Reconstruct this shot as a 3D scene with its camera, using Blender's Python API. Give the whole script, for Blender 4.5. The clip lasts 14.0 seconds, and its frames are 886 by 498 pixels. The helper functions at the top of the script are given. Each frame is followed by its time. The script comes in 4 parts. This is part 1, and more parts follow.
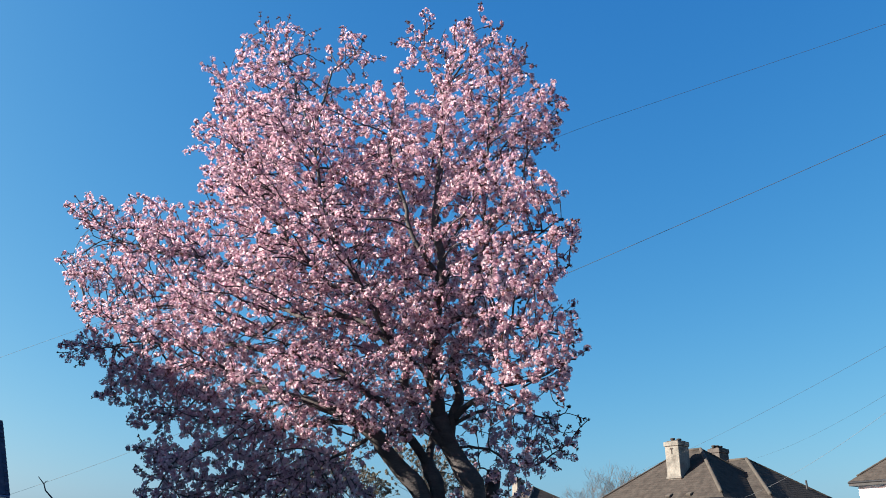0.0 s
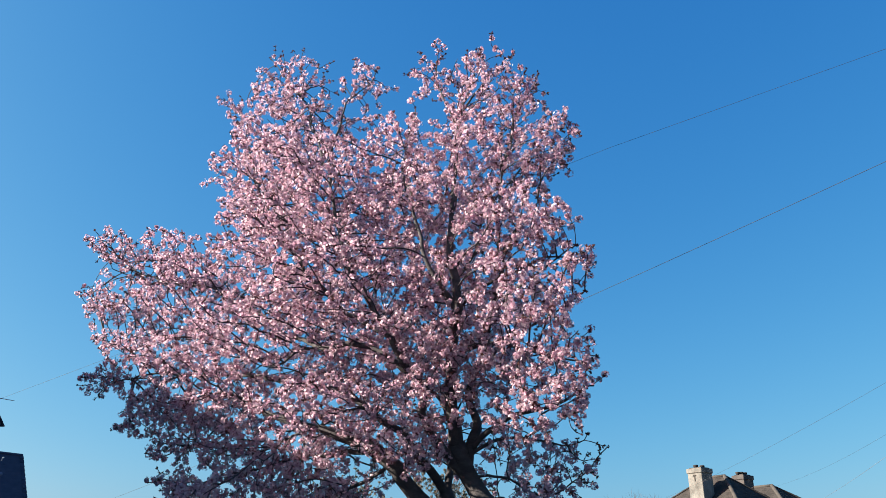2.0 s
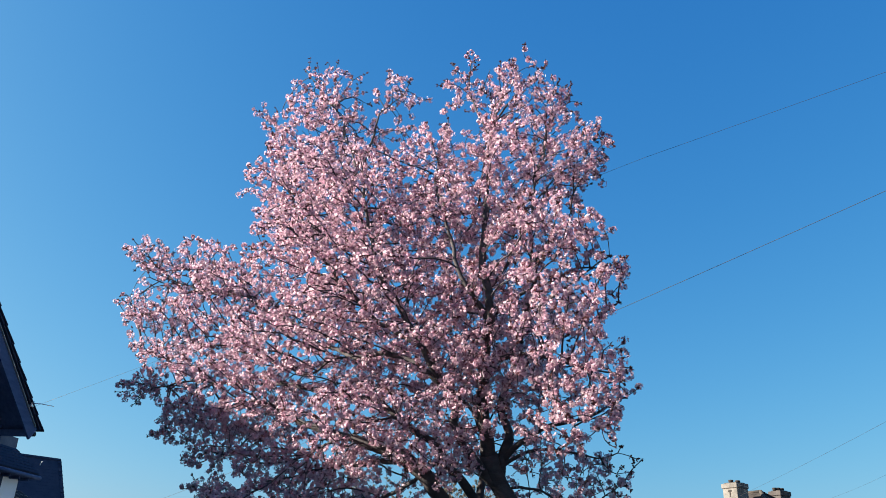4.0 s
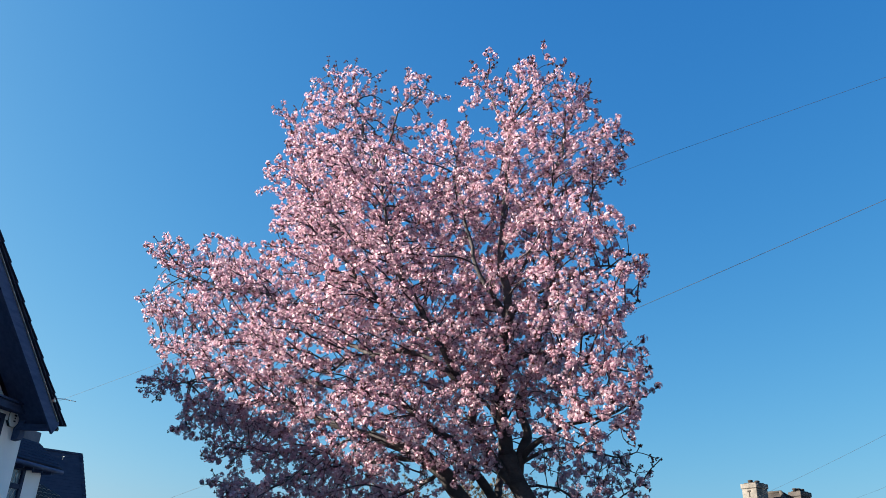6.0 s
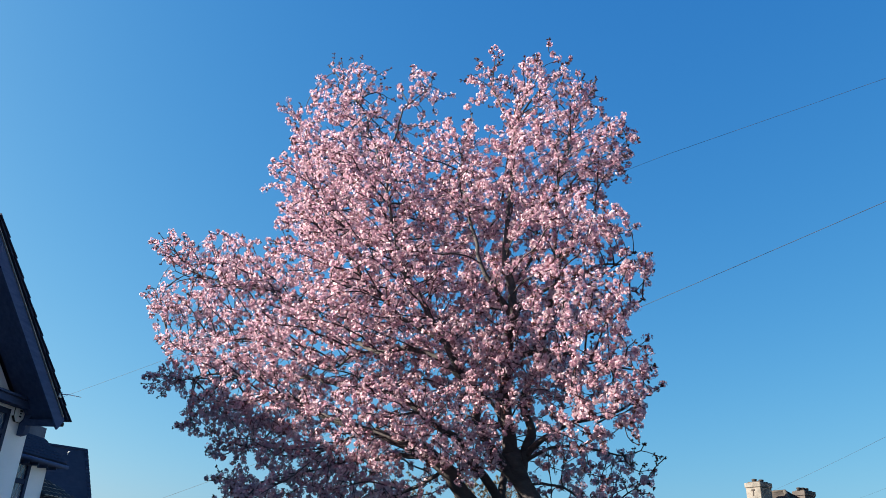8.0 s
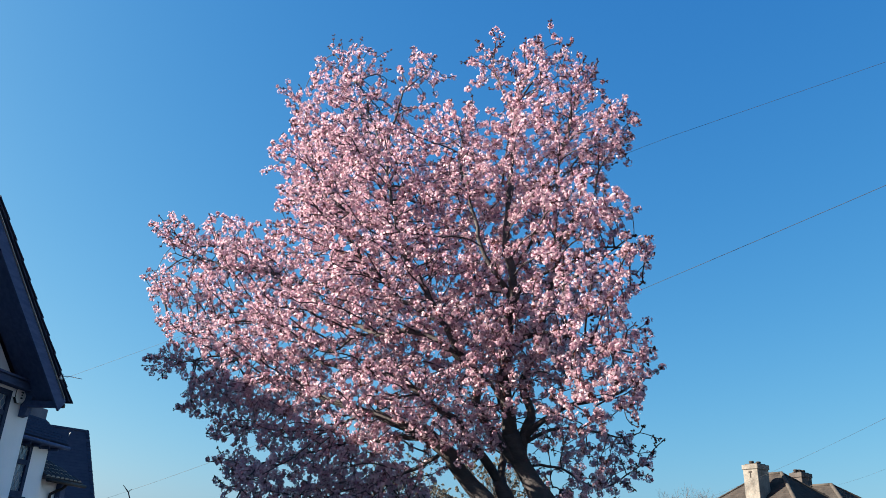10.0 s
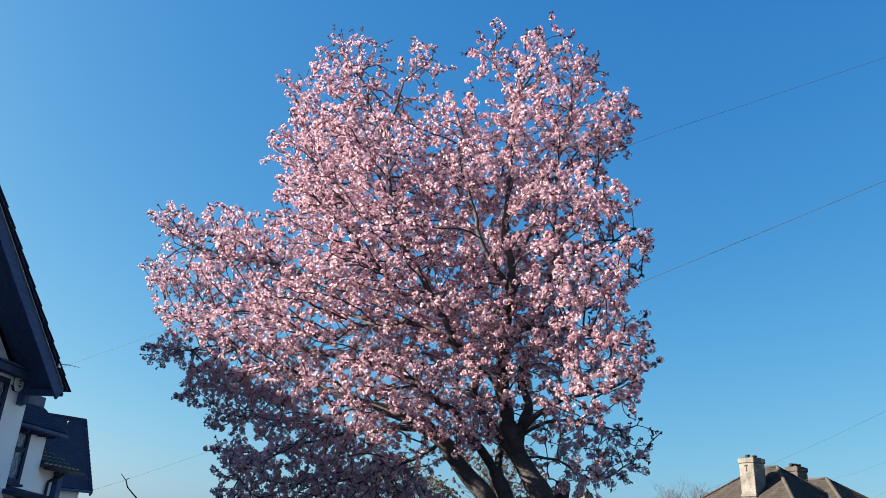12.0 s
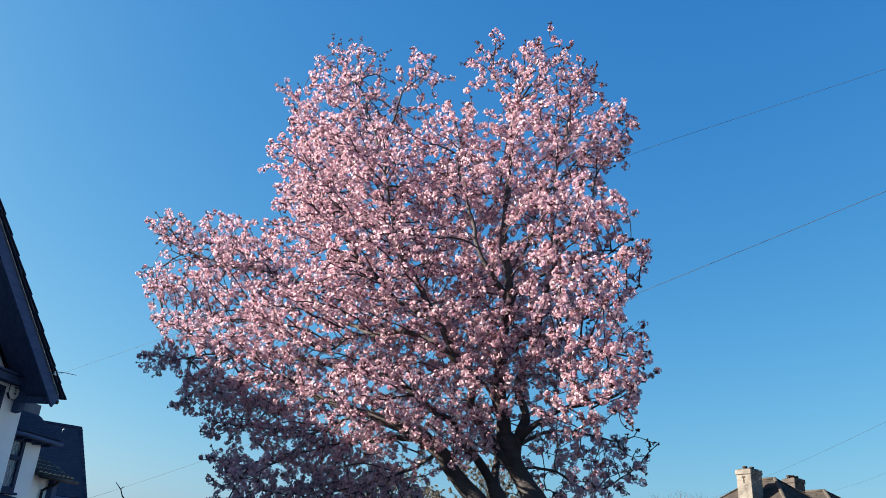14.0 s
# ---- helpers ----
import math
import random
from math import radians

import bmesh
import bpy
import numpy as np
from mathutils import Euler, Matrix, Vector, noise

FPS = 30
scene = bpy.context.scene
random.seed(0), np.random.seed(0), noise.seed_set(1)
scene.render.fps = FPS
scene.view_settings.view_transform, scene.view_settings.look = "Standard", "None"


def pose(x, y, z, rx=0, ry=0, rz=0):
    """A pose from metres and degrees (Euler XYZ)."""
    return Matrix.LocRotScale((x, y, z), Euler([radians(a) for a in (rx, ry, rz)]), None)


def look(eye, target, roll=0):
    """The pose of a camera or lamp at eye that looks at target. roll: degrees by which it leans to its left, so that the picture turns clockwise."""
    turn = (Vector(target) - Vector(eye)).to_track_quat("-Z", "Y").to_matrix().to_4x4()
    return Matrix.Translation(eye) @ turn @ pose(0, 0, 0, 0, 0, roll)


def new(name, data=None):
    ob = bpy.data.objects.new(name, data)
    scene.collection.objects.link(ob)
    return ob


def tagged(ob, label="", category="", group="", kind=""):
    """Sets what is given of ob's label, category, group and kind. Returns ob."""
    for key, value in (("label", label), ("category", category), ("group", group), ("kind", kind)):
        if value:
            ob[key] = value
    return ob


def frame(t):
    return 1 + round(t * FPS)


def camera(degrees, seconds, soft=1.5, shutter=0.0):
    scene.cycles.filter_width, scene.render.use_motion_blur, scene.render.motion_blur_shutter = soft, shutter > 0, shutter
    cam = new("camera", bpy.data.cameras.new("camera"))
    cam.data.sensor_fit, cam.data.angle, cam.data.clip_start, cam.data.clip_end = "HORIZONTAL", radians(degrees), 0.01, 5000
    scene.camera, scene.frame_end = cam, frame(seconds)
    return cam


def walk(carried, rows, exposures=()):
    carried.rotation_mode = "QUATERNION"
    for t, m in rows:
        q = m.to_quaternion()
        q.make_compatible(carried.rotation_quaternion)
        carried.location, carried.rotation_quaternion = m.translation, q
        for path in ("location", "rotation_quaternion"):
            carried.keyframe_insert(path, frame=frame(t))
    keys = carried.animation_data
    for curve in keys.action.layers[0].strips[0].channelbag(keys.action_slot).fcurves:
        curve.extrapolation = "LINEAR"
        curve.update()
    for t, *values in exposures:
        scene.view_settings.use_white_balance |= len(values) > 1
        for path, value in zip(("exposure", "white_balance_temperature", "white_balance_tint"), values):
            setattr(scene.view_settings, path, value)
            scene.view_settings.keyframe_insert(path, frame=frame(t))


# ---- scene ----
from mathutils import kdtree

cam = camera(60.1, 14.0, soft=0.55)
# seconds, x, y, z, then the Euler angles: a phone held still at eye height, panning a little
ROWS = [
    (0.0, 0.0000, 0.0000, 1.6000, 111.301, -0.652, -0.254),
    (0.5, 0.0080, 0.0218, 1.5971, 111.697, -0.144, -0.309),
    (1.0, 0.0088, 0.0063, 1.5928, 112.529, 0.166, -0.292),
    (1.5, 0.0207, -0.0087, 1.5965, 112.998, 0.025, 0.304),
    (2.0, 0.0170, -0.0254, 1.5957, 113.333, -0.277, 1.212),
    (2.5, 0.0040, -0.0291, 1.5965, 113.772, -0.869, 1.789),
    (3.0, -0.0018, -0.0364, 1.5913, 114.082, -1.224, 2.457),
    (5.5, -0.0105, -0.0512, 1.5945, 113.932, -1.685, 3.994),
    (6.0, -0.0196, -0.0526, 1.5908, 113.848, -2.021, 4.385),
    (6.5, -0.0287, -0.0504, 1.5954, 113.738, -2.185, 4.474),
    (7.0, -0.0279, -0.0581, 1.5915, 113.836, -2.329, 4.440),
    (7.5, -0.0303, -0.0600, 1.5939, 113.758, -2.368, 4.542),
    (8.0, -0.0258, -0.0526, 1.5932, 113.649, -2.347, 4.595),
    (8.5, -0.0296, -0.0516, 1.5911, 113.133, -2.297, 4.527),
    (11.0, -0.0382, -0.0450, 1.5926, 112.149, -2.596, 4.358),
    (11.5, -0.0291, -0.0385, 1.5996, 111.933, -2.731, 4.090),
    (12.0, -0.0400, -0.0439, 1.5877, 111.787, -2.833, 4.259),
    (12.5, -0.0354, -0.0358, 1.5934, 111.628, -2.899, 4.264),
    (13.0, -0.0362, -0.0475, 1.5948, 111.941, -3.017, 4.158),
    (13.5, -0.0301, -0.0443, 1.5939, 112.219, -3.006, 4.066),
    (14.0, -0.0390, -0.0416, 1.5939, 112.484, -3.078, 3.988),
]
# seconds, stops, kelvin, tint: the phone warms and brightens its picture a little as the house comes in
LEVELS = [(0.0, 2.375, 6500, 10), (2.5, 2.375, 6460, 10), (6.5, 2.405, 6560, 10), (8.5, 2.425, 6620, 10), (11.0, 2.445, 6700, 10), (14.0, 2.445, 6700, 10)]
walk(cam, [(t, pose(x, y, z, rx, ry, rz)) for t, x, y, z, rx, ry, rz in ROWS], LEVELS)

# ---- light ----
SUN_AZ, SUN_EL = 265.0, 26.0   # degrees clockwise from +y, degrees up
world = bpy.data.worlds.new("sky")
scene.world = world
world.use_nodes = True
wn = world.node_tree.nodes
sky = wn.new("ShaderNodeTexSky")
sky.sky_type = "NISHITA"
sky.sun_disc = False
sky.sun_elevation, sky.sun_rotation = radians(SUN_EL), radians(SUN_AZ)
sky.air_density, sky.dust_density, sky.ozone_density = 1.0, 1.5, 3.5
wn["Background"].inputs["Strength"].default_value = 0.050
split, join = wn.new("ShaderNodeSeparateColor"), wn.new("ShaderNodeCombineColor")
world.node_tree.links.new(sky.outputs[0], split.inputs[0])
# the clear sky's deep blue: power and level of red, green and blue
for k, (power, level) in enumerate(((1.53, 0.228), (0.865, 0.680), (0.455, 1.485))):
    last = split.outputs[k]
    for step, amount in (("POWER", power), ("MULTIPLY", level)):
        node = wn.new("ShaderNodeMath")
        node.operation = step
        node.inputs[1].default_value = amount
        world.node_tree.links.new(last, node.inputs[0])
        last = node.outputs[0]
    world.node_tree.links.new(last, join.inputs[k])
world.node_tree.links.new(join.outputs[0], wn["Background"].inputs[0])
sun_way = Vector((math.sin(radians(SUN_AZ)) * math.cos(radians(SUN_EL)), math.cos(radians(SUN_AZ)) * math.cos(radians(SUN_EL)), math.sin(radians(SUN_EL))))
sun = new("sun", bpy.data.lights.new("sun", "SUN"))
sun.data.energy, sun.data.angle, sun.data.color = 3.75, radians(0.53), (1.0, 0.905, 0.745)
sun.matrix_world = look(sun_way * 60, (0, 0, 0))


# ---- materials ----
def mat(name, base, other, rough=0.8, scale=6.0, bump=0.25, fine=60.0, metal=0.0, stretch=(1, 1, 1), spec=0.3, island=0.0, per_object=0.0):
    """A node material: two colours mixed by coarse and fine noise, with relief."""
    m = bpy.data.materials.new(name)
    m.use_nodes = True
    n, l = m.node_tree.nodes, m.node_tree.links
    b = n["Principled BSDF"]
    b.inputs["Roughness"].default_value, b.inputs["Metallic"].default_value = rough, metal
    b.inputs["Specular IOR Level"].default_value = spec
    co, mp = n.new("ShaderNodeTexCoord"), n.new("ShaderNodeMapping")
    mp.inputs["Scale"].default_value = stretch
    l.new(co.outputs["Object"], mp.inputs["Vector"])
    big, small = n.new("ShaderNodeTexNoise"), n.new("ShaderNodeTexNoise")
    big.inputs["Scale"].default_value, big.inputs["Detail"].default_value = scale, 5
    small.inputs["Scale"].default_value, small.inputs["Detail"].default_value = fine, 3
    l.new(mp.outputs[0], big.inputs["Vector"])
    l.new(mp.outputs[0], small.inputs["Vector"])
    both = n.new("ShaderNodeMath")
    both.operation = "MULTIPLY_ADD"
    both.inputs[1].default_value = 0.45
    l.new(small.outputs["Fac"], both.inputs[0])
    l.new(big.outputs["Fac"], both.inputs[2])
    ramp = n.new("ShaderNodeMapRange")
    ramp.inputs["From Min"].default_value, ramp.inputs["From Max"].default_value = 0.45, 1.0
    last = both
    if island or per_object:
        src = n.new("ShaderNodeNewGeometry") if island else n.new("ShaderNodeObjectInfo")
        more = n.new("ShaderNodeMath")
        more.operation = "MULTIPLY_ADD"
        more.inputs[1].default_value = island or per_object
        l.new(src.outputs["Random Per Island" if island else "Random"], more.inputs[0])
        l.new(both.outputs[0], more.inputs[2])
        last = more
        ramp.inputs["From Max"].default_value = 1.0 + (island or per_object)
    l.new(last.outputs[0], ramp.inputs["Value"])
    mix = n.new("ShaderNodeMix")
    mix.data_type = "RGBA"
    mix.inputs["A"].default_value, mix.inputs["B"].default_value = (*base, 1), (*other, 1)
    l.new(ramp.outputs[0], mix.inputs["Factor"])
    l.new(mix.outputs["Result"], b.inputs["Base Color"])
    if bump:
        bp = n.new("ShaderNodeBump")
        bp.inputs["Strength"].default_value, bp.inputs["Distance"].default_value = bump, 0.02
        l.new(both.outputs[0], bp.inputs["Height"])
        l.new(bp.outputs[0], b.inputs["Normal"])
    return m


def petal_mat(name, base, other, through_light, glow=(1, 1, 1), rough=0.7):
    """Thin petals and young leaves: light falls through them; each flower has its own tone."""
    m = bpy.data.materials.new(name)
    m.use_nodes = True
    n, l = m.node_tree.nodes, m.node_tree.links
    n.remove(n["Principled BSDF"])
    geo, ramp = n.new("ShaderNodeNewGeometry"), n.new("ShaderNodeMix")
    ramp.data_type = "RGBA"
    ramp.inputs["A"].default_value, ramp.inputs["B"].default_value = (*base, 1), (*other, 1)
    l.new(geo.outputs["Random Per Island"], ramp.inputs["Factor"])
    dif, tra, mix = n.new("ShaderNodeBsdfDiffuse"), n.new("ShaderNodeBsdfTranslucent"), n.new("ShaderNodeMixShader")
    dif.inputs["Roughness"].default_value = rough
    mix.inputs[0].default_value = through_light
    tint = n.new("ShaderNodeMix")          # light that has passed through a petal is deeper in colour
    tint.data_type, tint.blend_type = "RGBA", "MULTIPLY"
    tint.inputs["Factor"].default_value, tint.inputs["B"].default_value = 1.0, (*glow, 1)
    l.new(ramp.outputs["Result"], tint.inputs["A"])
    l.new(ramp.outputs["Result"], dif.inputs["Color"])
    l.new(tint.outputs["Result"], tra.inputs["Color"])
    l.new(dif.outputs[0], mix.inputs[1])
    l.new(tra.outputs[0], mix.inputs[2])
    l.new(mix.outputs[0], n["Material Output"].inputs["Surface"])
    return m


BARK = mat("bark", (0.030, 0.027, 0.031), (0.075, 0.067, 0.070), 0.9, 5, 1.0, 30, stretch=(1, 1, 2.2))
TWIG = mat("twig_bark", (0.026, 0.021, 0.027), (0.058, 0.047, 0.055), 0.85, 8, 0.3, 60)
PETAL = petal_mat("petal", (0.43, 0.265, 0.355), (0.775, 0.685, 0.725), 0.64, (1.0, 0.88, 0.95))
LEAF = petal_mat("young_leaf", (0.060, 0.026, 0.036), (0.165, 0.078, 0.070), 0.25)
CALYX = petal_mat("calyx", (0.15, 0.052, 0.075), (0.29, 0.12, 0.125), 0.3)
CREAM = petal_mat("cream_leaf", (0.15, 0.138, 0.11), (0.27, 0.25, 0.205), 0.3)
GREY_TWIG = mat("grey_twig_bark", (0.05, 0.043, 0.043), (0.10, 0.088, 0.085), 0.9, 8, 0.2, 60)
RENDER = mat("white_render", (0.74, 0.77, 0.82), (0.82, 0.85, 0.89), 0.9, 1.5, 0.25, 45)
WHITE = mat("white_paint", (0.76, 0.76, 0.75), (0.84, 0.84, 0.83), 0.45, 3, 0.05, 60)
TIMBER = mat("black_timber", (0.044, 0.070, 0.148), (0.078, 0.114, 0.215), 0.8, 4, 0.3, 40, stretch=(3, 0.6, 3), spec=0.1)
DARK_TILE = mat("dark_clay_tile", (0.020, 0.027, 0.052), (0.048, 0.058, 0.094), 0.9, 3, 0.4, 40, per_object=0.6, spec=0.06)
SLATE = mat("slate", (0.021, 0.028, 0.054), (0.048, 0.058, 0.095), 0.9, 3, 0.3, 40, per_object=0.5, spec=0.05)
BROWN_TILE = mat("weathered_concrete_tile", (0.018, 0.0165, 0.0165), (0.060, 0.054, 0.051), 0.95, 2.5, 0.8, 9, spec=0.1, island=0.25)
PAN_TILE = mat("clay_pantile", (0.022, 0.024, 0.034), (0.062, 0.060, 0.070), 0.9, 4, 0.4, 40, per_object=0.9)
MORTAR = mat("hip_mortar", (0.034, 0.031, 0.029), (0.062, 0.057, 0.052), 0.9, 3, 0.4, 30)
STACK = mat("stained_chimney_render", (0.062, 0.061, 0.058), (0.20, 0.198, 0.188), 0.92, 1.6, 0.5, 9)
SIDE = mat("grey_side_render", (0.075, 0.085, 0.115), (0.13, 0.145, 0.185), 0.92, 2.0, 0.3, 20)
CAME = mat("pale_lead_came", (0.26, 0.28, 0.30), (0.4, 0.42, 0.44), 0.6, 5, 0.05, 50)
TILE_EDGE = mat("weathered_tile_edge", (0.24, 0.23, 0.22), (0.42, 0.40, 0.38), 0.9, 6, 0.2, 40)
LEAD = mat("lead_flashing", (0.055, 0.053, 0.051), (0.13, 0.126, 0.12), 0.7, 4, 0.2, 30)
BRICK = mat("sooty_brick", (0.034, 0.032, 0.033), (0.078, 0.073, 0.072), 0.92, 3, 0.5, 14)
POT = mat("sooty_clay_pot", (0.012, 0.011, 0.011), (0.03, 0.026, 0.025), 0.85, 6, 0.3, 40)
FRAME = mat("grey_window_paint", (0.018, 0.030, 0.065), (0.038, 0.056, 0.105), 0.75, 5, 0.05, 50, spec=0.08)
PIPE = mat("black_plastic_pipe", (0.010, 0.011, 0.014), (0.024, 0.026, 0.032), 0.65, 5, 0.05, 50)
WIRE = mat("cable_sheath", (0.012, 0.012, 0.014), (0.03, 0.03, 0.034), 0.7, 5, 0.0, 50)
# paler cable sheath: sunlight on it is put into the colour
WIRE_PALE = mat("sunlit_cable", (0.075, 0.085, 0.10), (0.11, 0.12, 0.135), 0.7, 5, 0.0, 50)
POLE = mat("creosoted_pole", (0.07, 0.05, 0.035), (0.14, 0.10, 0.07), 0.9, 3, 0.4, 30, stretch=(4, 4, 0.5))
SOIL = mat("asphalt_ground", (0.045, 0.044, 0.042), (0.085, 0.082, 0.078), 0.95, 0.6, 0.6, 9)
GALV = mat("aluminium", (0.5, 0.5, 0.5), (0.65, 0.65, 0.65), 0.35, 5, 0.05, 60, metal=0.9)

GLASS = bpy.data.materials.new("window_glass")
GLASS.use_nodes = True
gb = GLASS.node_tree.nodes["Principled BSDF"]
# blue base colour stands in for the sky mirrored in the panes
gb.inputs["Base Color"].default_value = (0.11, 0.16, 0.23, 1)
gb.inputs["Roughness"].default_value, gb.inputs["Specular IOR Level"].default_value = 0.05, 0.5


# ---- building blocks ----
def part(name, bm, material, parent=None, label=""):
    """Links a bmesh as one mesh object, under a thing or part where one is given."""
    me = bpy.data.meshes.new(name)
    bm.to_mesh(me)
    bm.free()
    me.materials.append(material)
    ob = new(name, me)
    if parent:
        ob.parent = parent
    if label:
        tagged(ob, label)
    return ob


def thing(name, at, label, category, group="", kind=""):
    ob = new(name)
    ob.empty_display_size = 0.2
    ob.location = at
    return tagged(ob, label, category, group, kind)


def under(ob, parent):
    """Parents ob to a thing and keeps it where it stands in the world."""
    ob.parent = parent
    ob.matrix_parent_inverse = Matrix.Translation(parent.location).inverted()
    return ob


def box(bm, x0, x1, y0, y1, z0, z1, bevel=0.0, m=None):
    made = bmesh.ops.create_cube(bm, size=1)["verts"]
    bmesh.ops.scale(bm, vec=(abs(x1 - x0), abs(y1 - y0), abs(z1 - z0)), verts=made)
    bmesh.ops.translate(bm, vec=((x0 + x1) / 2, (y0 + y1) / 2, (z0 + z1) / 2), verts=made)
    if bevel:
        edges = list({e for v in made for e in v.link_edges})
        made = bmesh.ops.bevel(bm, geom=edges, offset=bevel, segments=1, affect="EDGES")["verts"]
    if m is not None:
        bmesh.ops.transform(bm, matrix=m, verts=list(made))
    return bm


def slab(bm, corners, thick):
    """A plate with the given corners (in order) as its upper face, thick metres deep against its normal."""
    c = [Vector(p) for p in corners]
    nrm = sum(((c[i] - c[0]).cross(c[i + 1] - c[0]) for i in range(1, len(c) - 1)), Vector()).normalized()
    up = [bm.verts.new(p) for p in c]
    low = [bm.verts.new(p - nrm * thick) for p in c]
    bm.faces.new(up)
    bm.faces.new(low[::-1])
    for i in range(len(c)):
        j = (i + 1) % len(c)
        bm.faces.new((up[i], low[i], low[j], up[j]))
    return bm


def beam(bm, a, b, w, h, up=(0, 0, 1)):
    """A square-cut bar from a to b."""
    a, b = Vector(a), Vector(b)
    d = (b - a).normalized()
    side = d.cross(Vector(up)).normalized() * w / 2
    top = side.cross(d).normalized() * h / 2
    ring = [[bm.verts.new(p + s) for s in (side + top, side - top, -side - top, -side + top)] for p in (a, b)]
    for i in range(4):
        j = (i + 1) % 4
        bm.faces.new((ring[0][i], ring[0][j], ring[1][j], ring[1][i]))
    bm.faces.new(ring[0][::-1])
    bm.faces.new(ring[1])
    return bm


def tube(bm, pts, radii, sides=8, cap=True):
    """A round tube through points, with a radius at each."""
    pts = [Vector(p) for p in pts]
    rings, ref = [], Vector((0.31, 0.17, 0.93))
    for i, p in enumerate(pts):
        d = (pts[min(i + 1, len(pts) - 1)] - pts[max(i - 1, 0)]).normalized()
        u = (ref - d * ref.dot(d)).normalized()
        ref, v = u, d.cross(u)
        rings.append([bm.verts.new(p + (u * math.cos(a) + v * math.sin(a)) * radii[i]) for a in (2 * math.pi * k / sides for k in range(sides))])
    for r, q in zip(rings, rings[1:]):
        for k in range(sides):
            bm.faces.new((r[k], r[(k + 1) % sides], q[(k + 1) % sides], q[k]))
    if cap:
        bm.faces.new(rings[0][::-1])
        bm.faces.new(rings[-1])
    for f in bm.faces:
        f.smooth = True
    return bm


def spline(pts, step):
    """Points at about even steps on a smooth curve (Catmull-Rom) through pts, and the part of the way at each."""
    p = [Vector(q) for q in pts]
    p = [p[0] * 2 - p[1]] + p + [p[-1] * 2 - p[-2]]
    out = []
    for i in range(1, len(p) - 2):
        n = max(2, int((p[i + 1] - p[i]).length / step))
        for k in range(n):
            t = k / n
            out.append(0.5 * ((2 * p[i]) + (p[i + 1] - p[i - 1]) * t + (2 * p[i - 1] - 5 * p[i] + 4 * p[i + 1] - p[i + 2]) * t * t + (3 * p[i] - p[i - 1] - 3 * p[i + 1] + p[i + 2]) * t ** 3))
    out.append(p[-2])
    return out


# ---- ground ----
bm = bmesh.new()
bmesh.ops.create_circle(bm, cap_ends=True, segments=96, radius=2500)
tagged(part("ground", bm, SOIL), "dark grey asphalt ground reaching to the horizon", "ground", kind="structure")


# ---- the cherry tree ----
rng = np.random.default_rng(7)
TREE_AT = Vector((0.05, 11.02, 0))
cherry = thing("cherry_tree", TREE_AT, "cherry tree in full pink blossom with dark forked trunk", "tree")

nodes, parents, thick = [], [], []     # the skeleton: place, parent, least radius


def near_node(p):
    return min(range(len(nodes)), key=lambda i: (nodes[i] - p).length_squared) if nodes else -1


def wobbly(pts, amount, step=0.1):
    """A smooth limb with small bends."""
    out = spline(pts, step)
    for i in range(1, len(out) - 1):
        out[i] = out[i] + noise.noise_vector(out[i] * 1.6) * amount * 1.6 + noise.noise_vector(out[i] * 5.0) * amount * 0.5
    return out


limb_ends, shoot_spots = [], []


def limb(r0, r1, pts, name="limb", bloom=False):
    """A main limb: its own mesh, and a row of nodes from which the twigs grow."""
    way = wobbly(pts, 0.055 if r0 < 0.12 else 0.035)
    n = len(way)
    radii = [r0 + (r1 - r0) * (i / (n - 1)) ** (0.6 if r0 < 0.15 else 0.9) for i in range(n)]
    lumpy = [r * (1 + 0.12 * noise.noise(p * 3.1)) for r, p in zip(radii, way)]
    start = near_node(way[0])
    if r1 < 0.0085:
        limb_ends.extend((way[i], (way[i] - way[i - 2]).normalized()) for i in range(n * 3 // 5, n, 2))
        limb_ends.extend([(way[-1], (way[-1] - way[-3]).normalized())] * 2)
    if bloom:
        shoot_spots.extend((way[i], (way[i] - way[i - 1]).normalized()) for i in range(1, n))
    for i, p in enumerate(way):
        nodes.append(p)
        parents.append(start if i == 0 else len(nodes) - 2)
        thick.append(radii[i])
    under(part(name, tube(bmesh.new(), way, lumpy, 12 if r0 > 0.09 else 8), BARK), cherry)


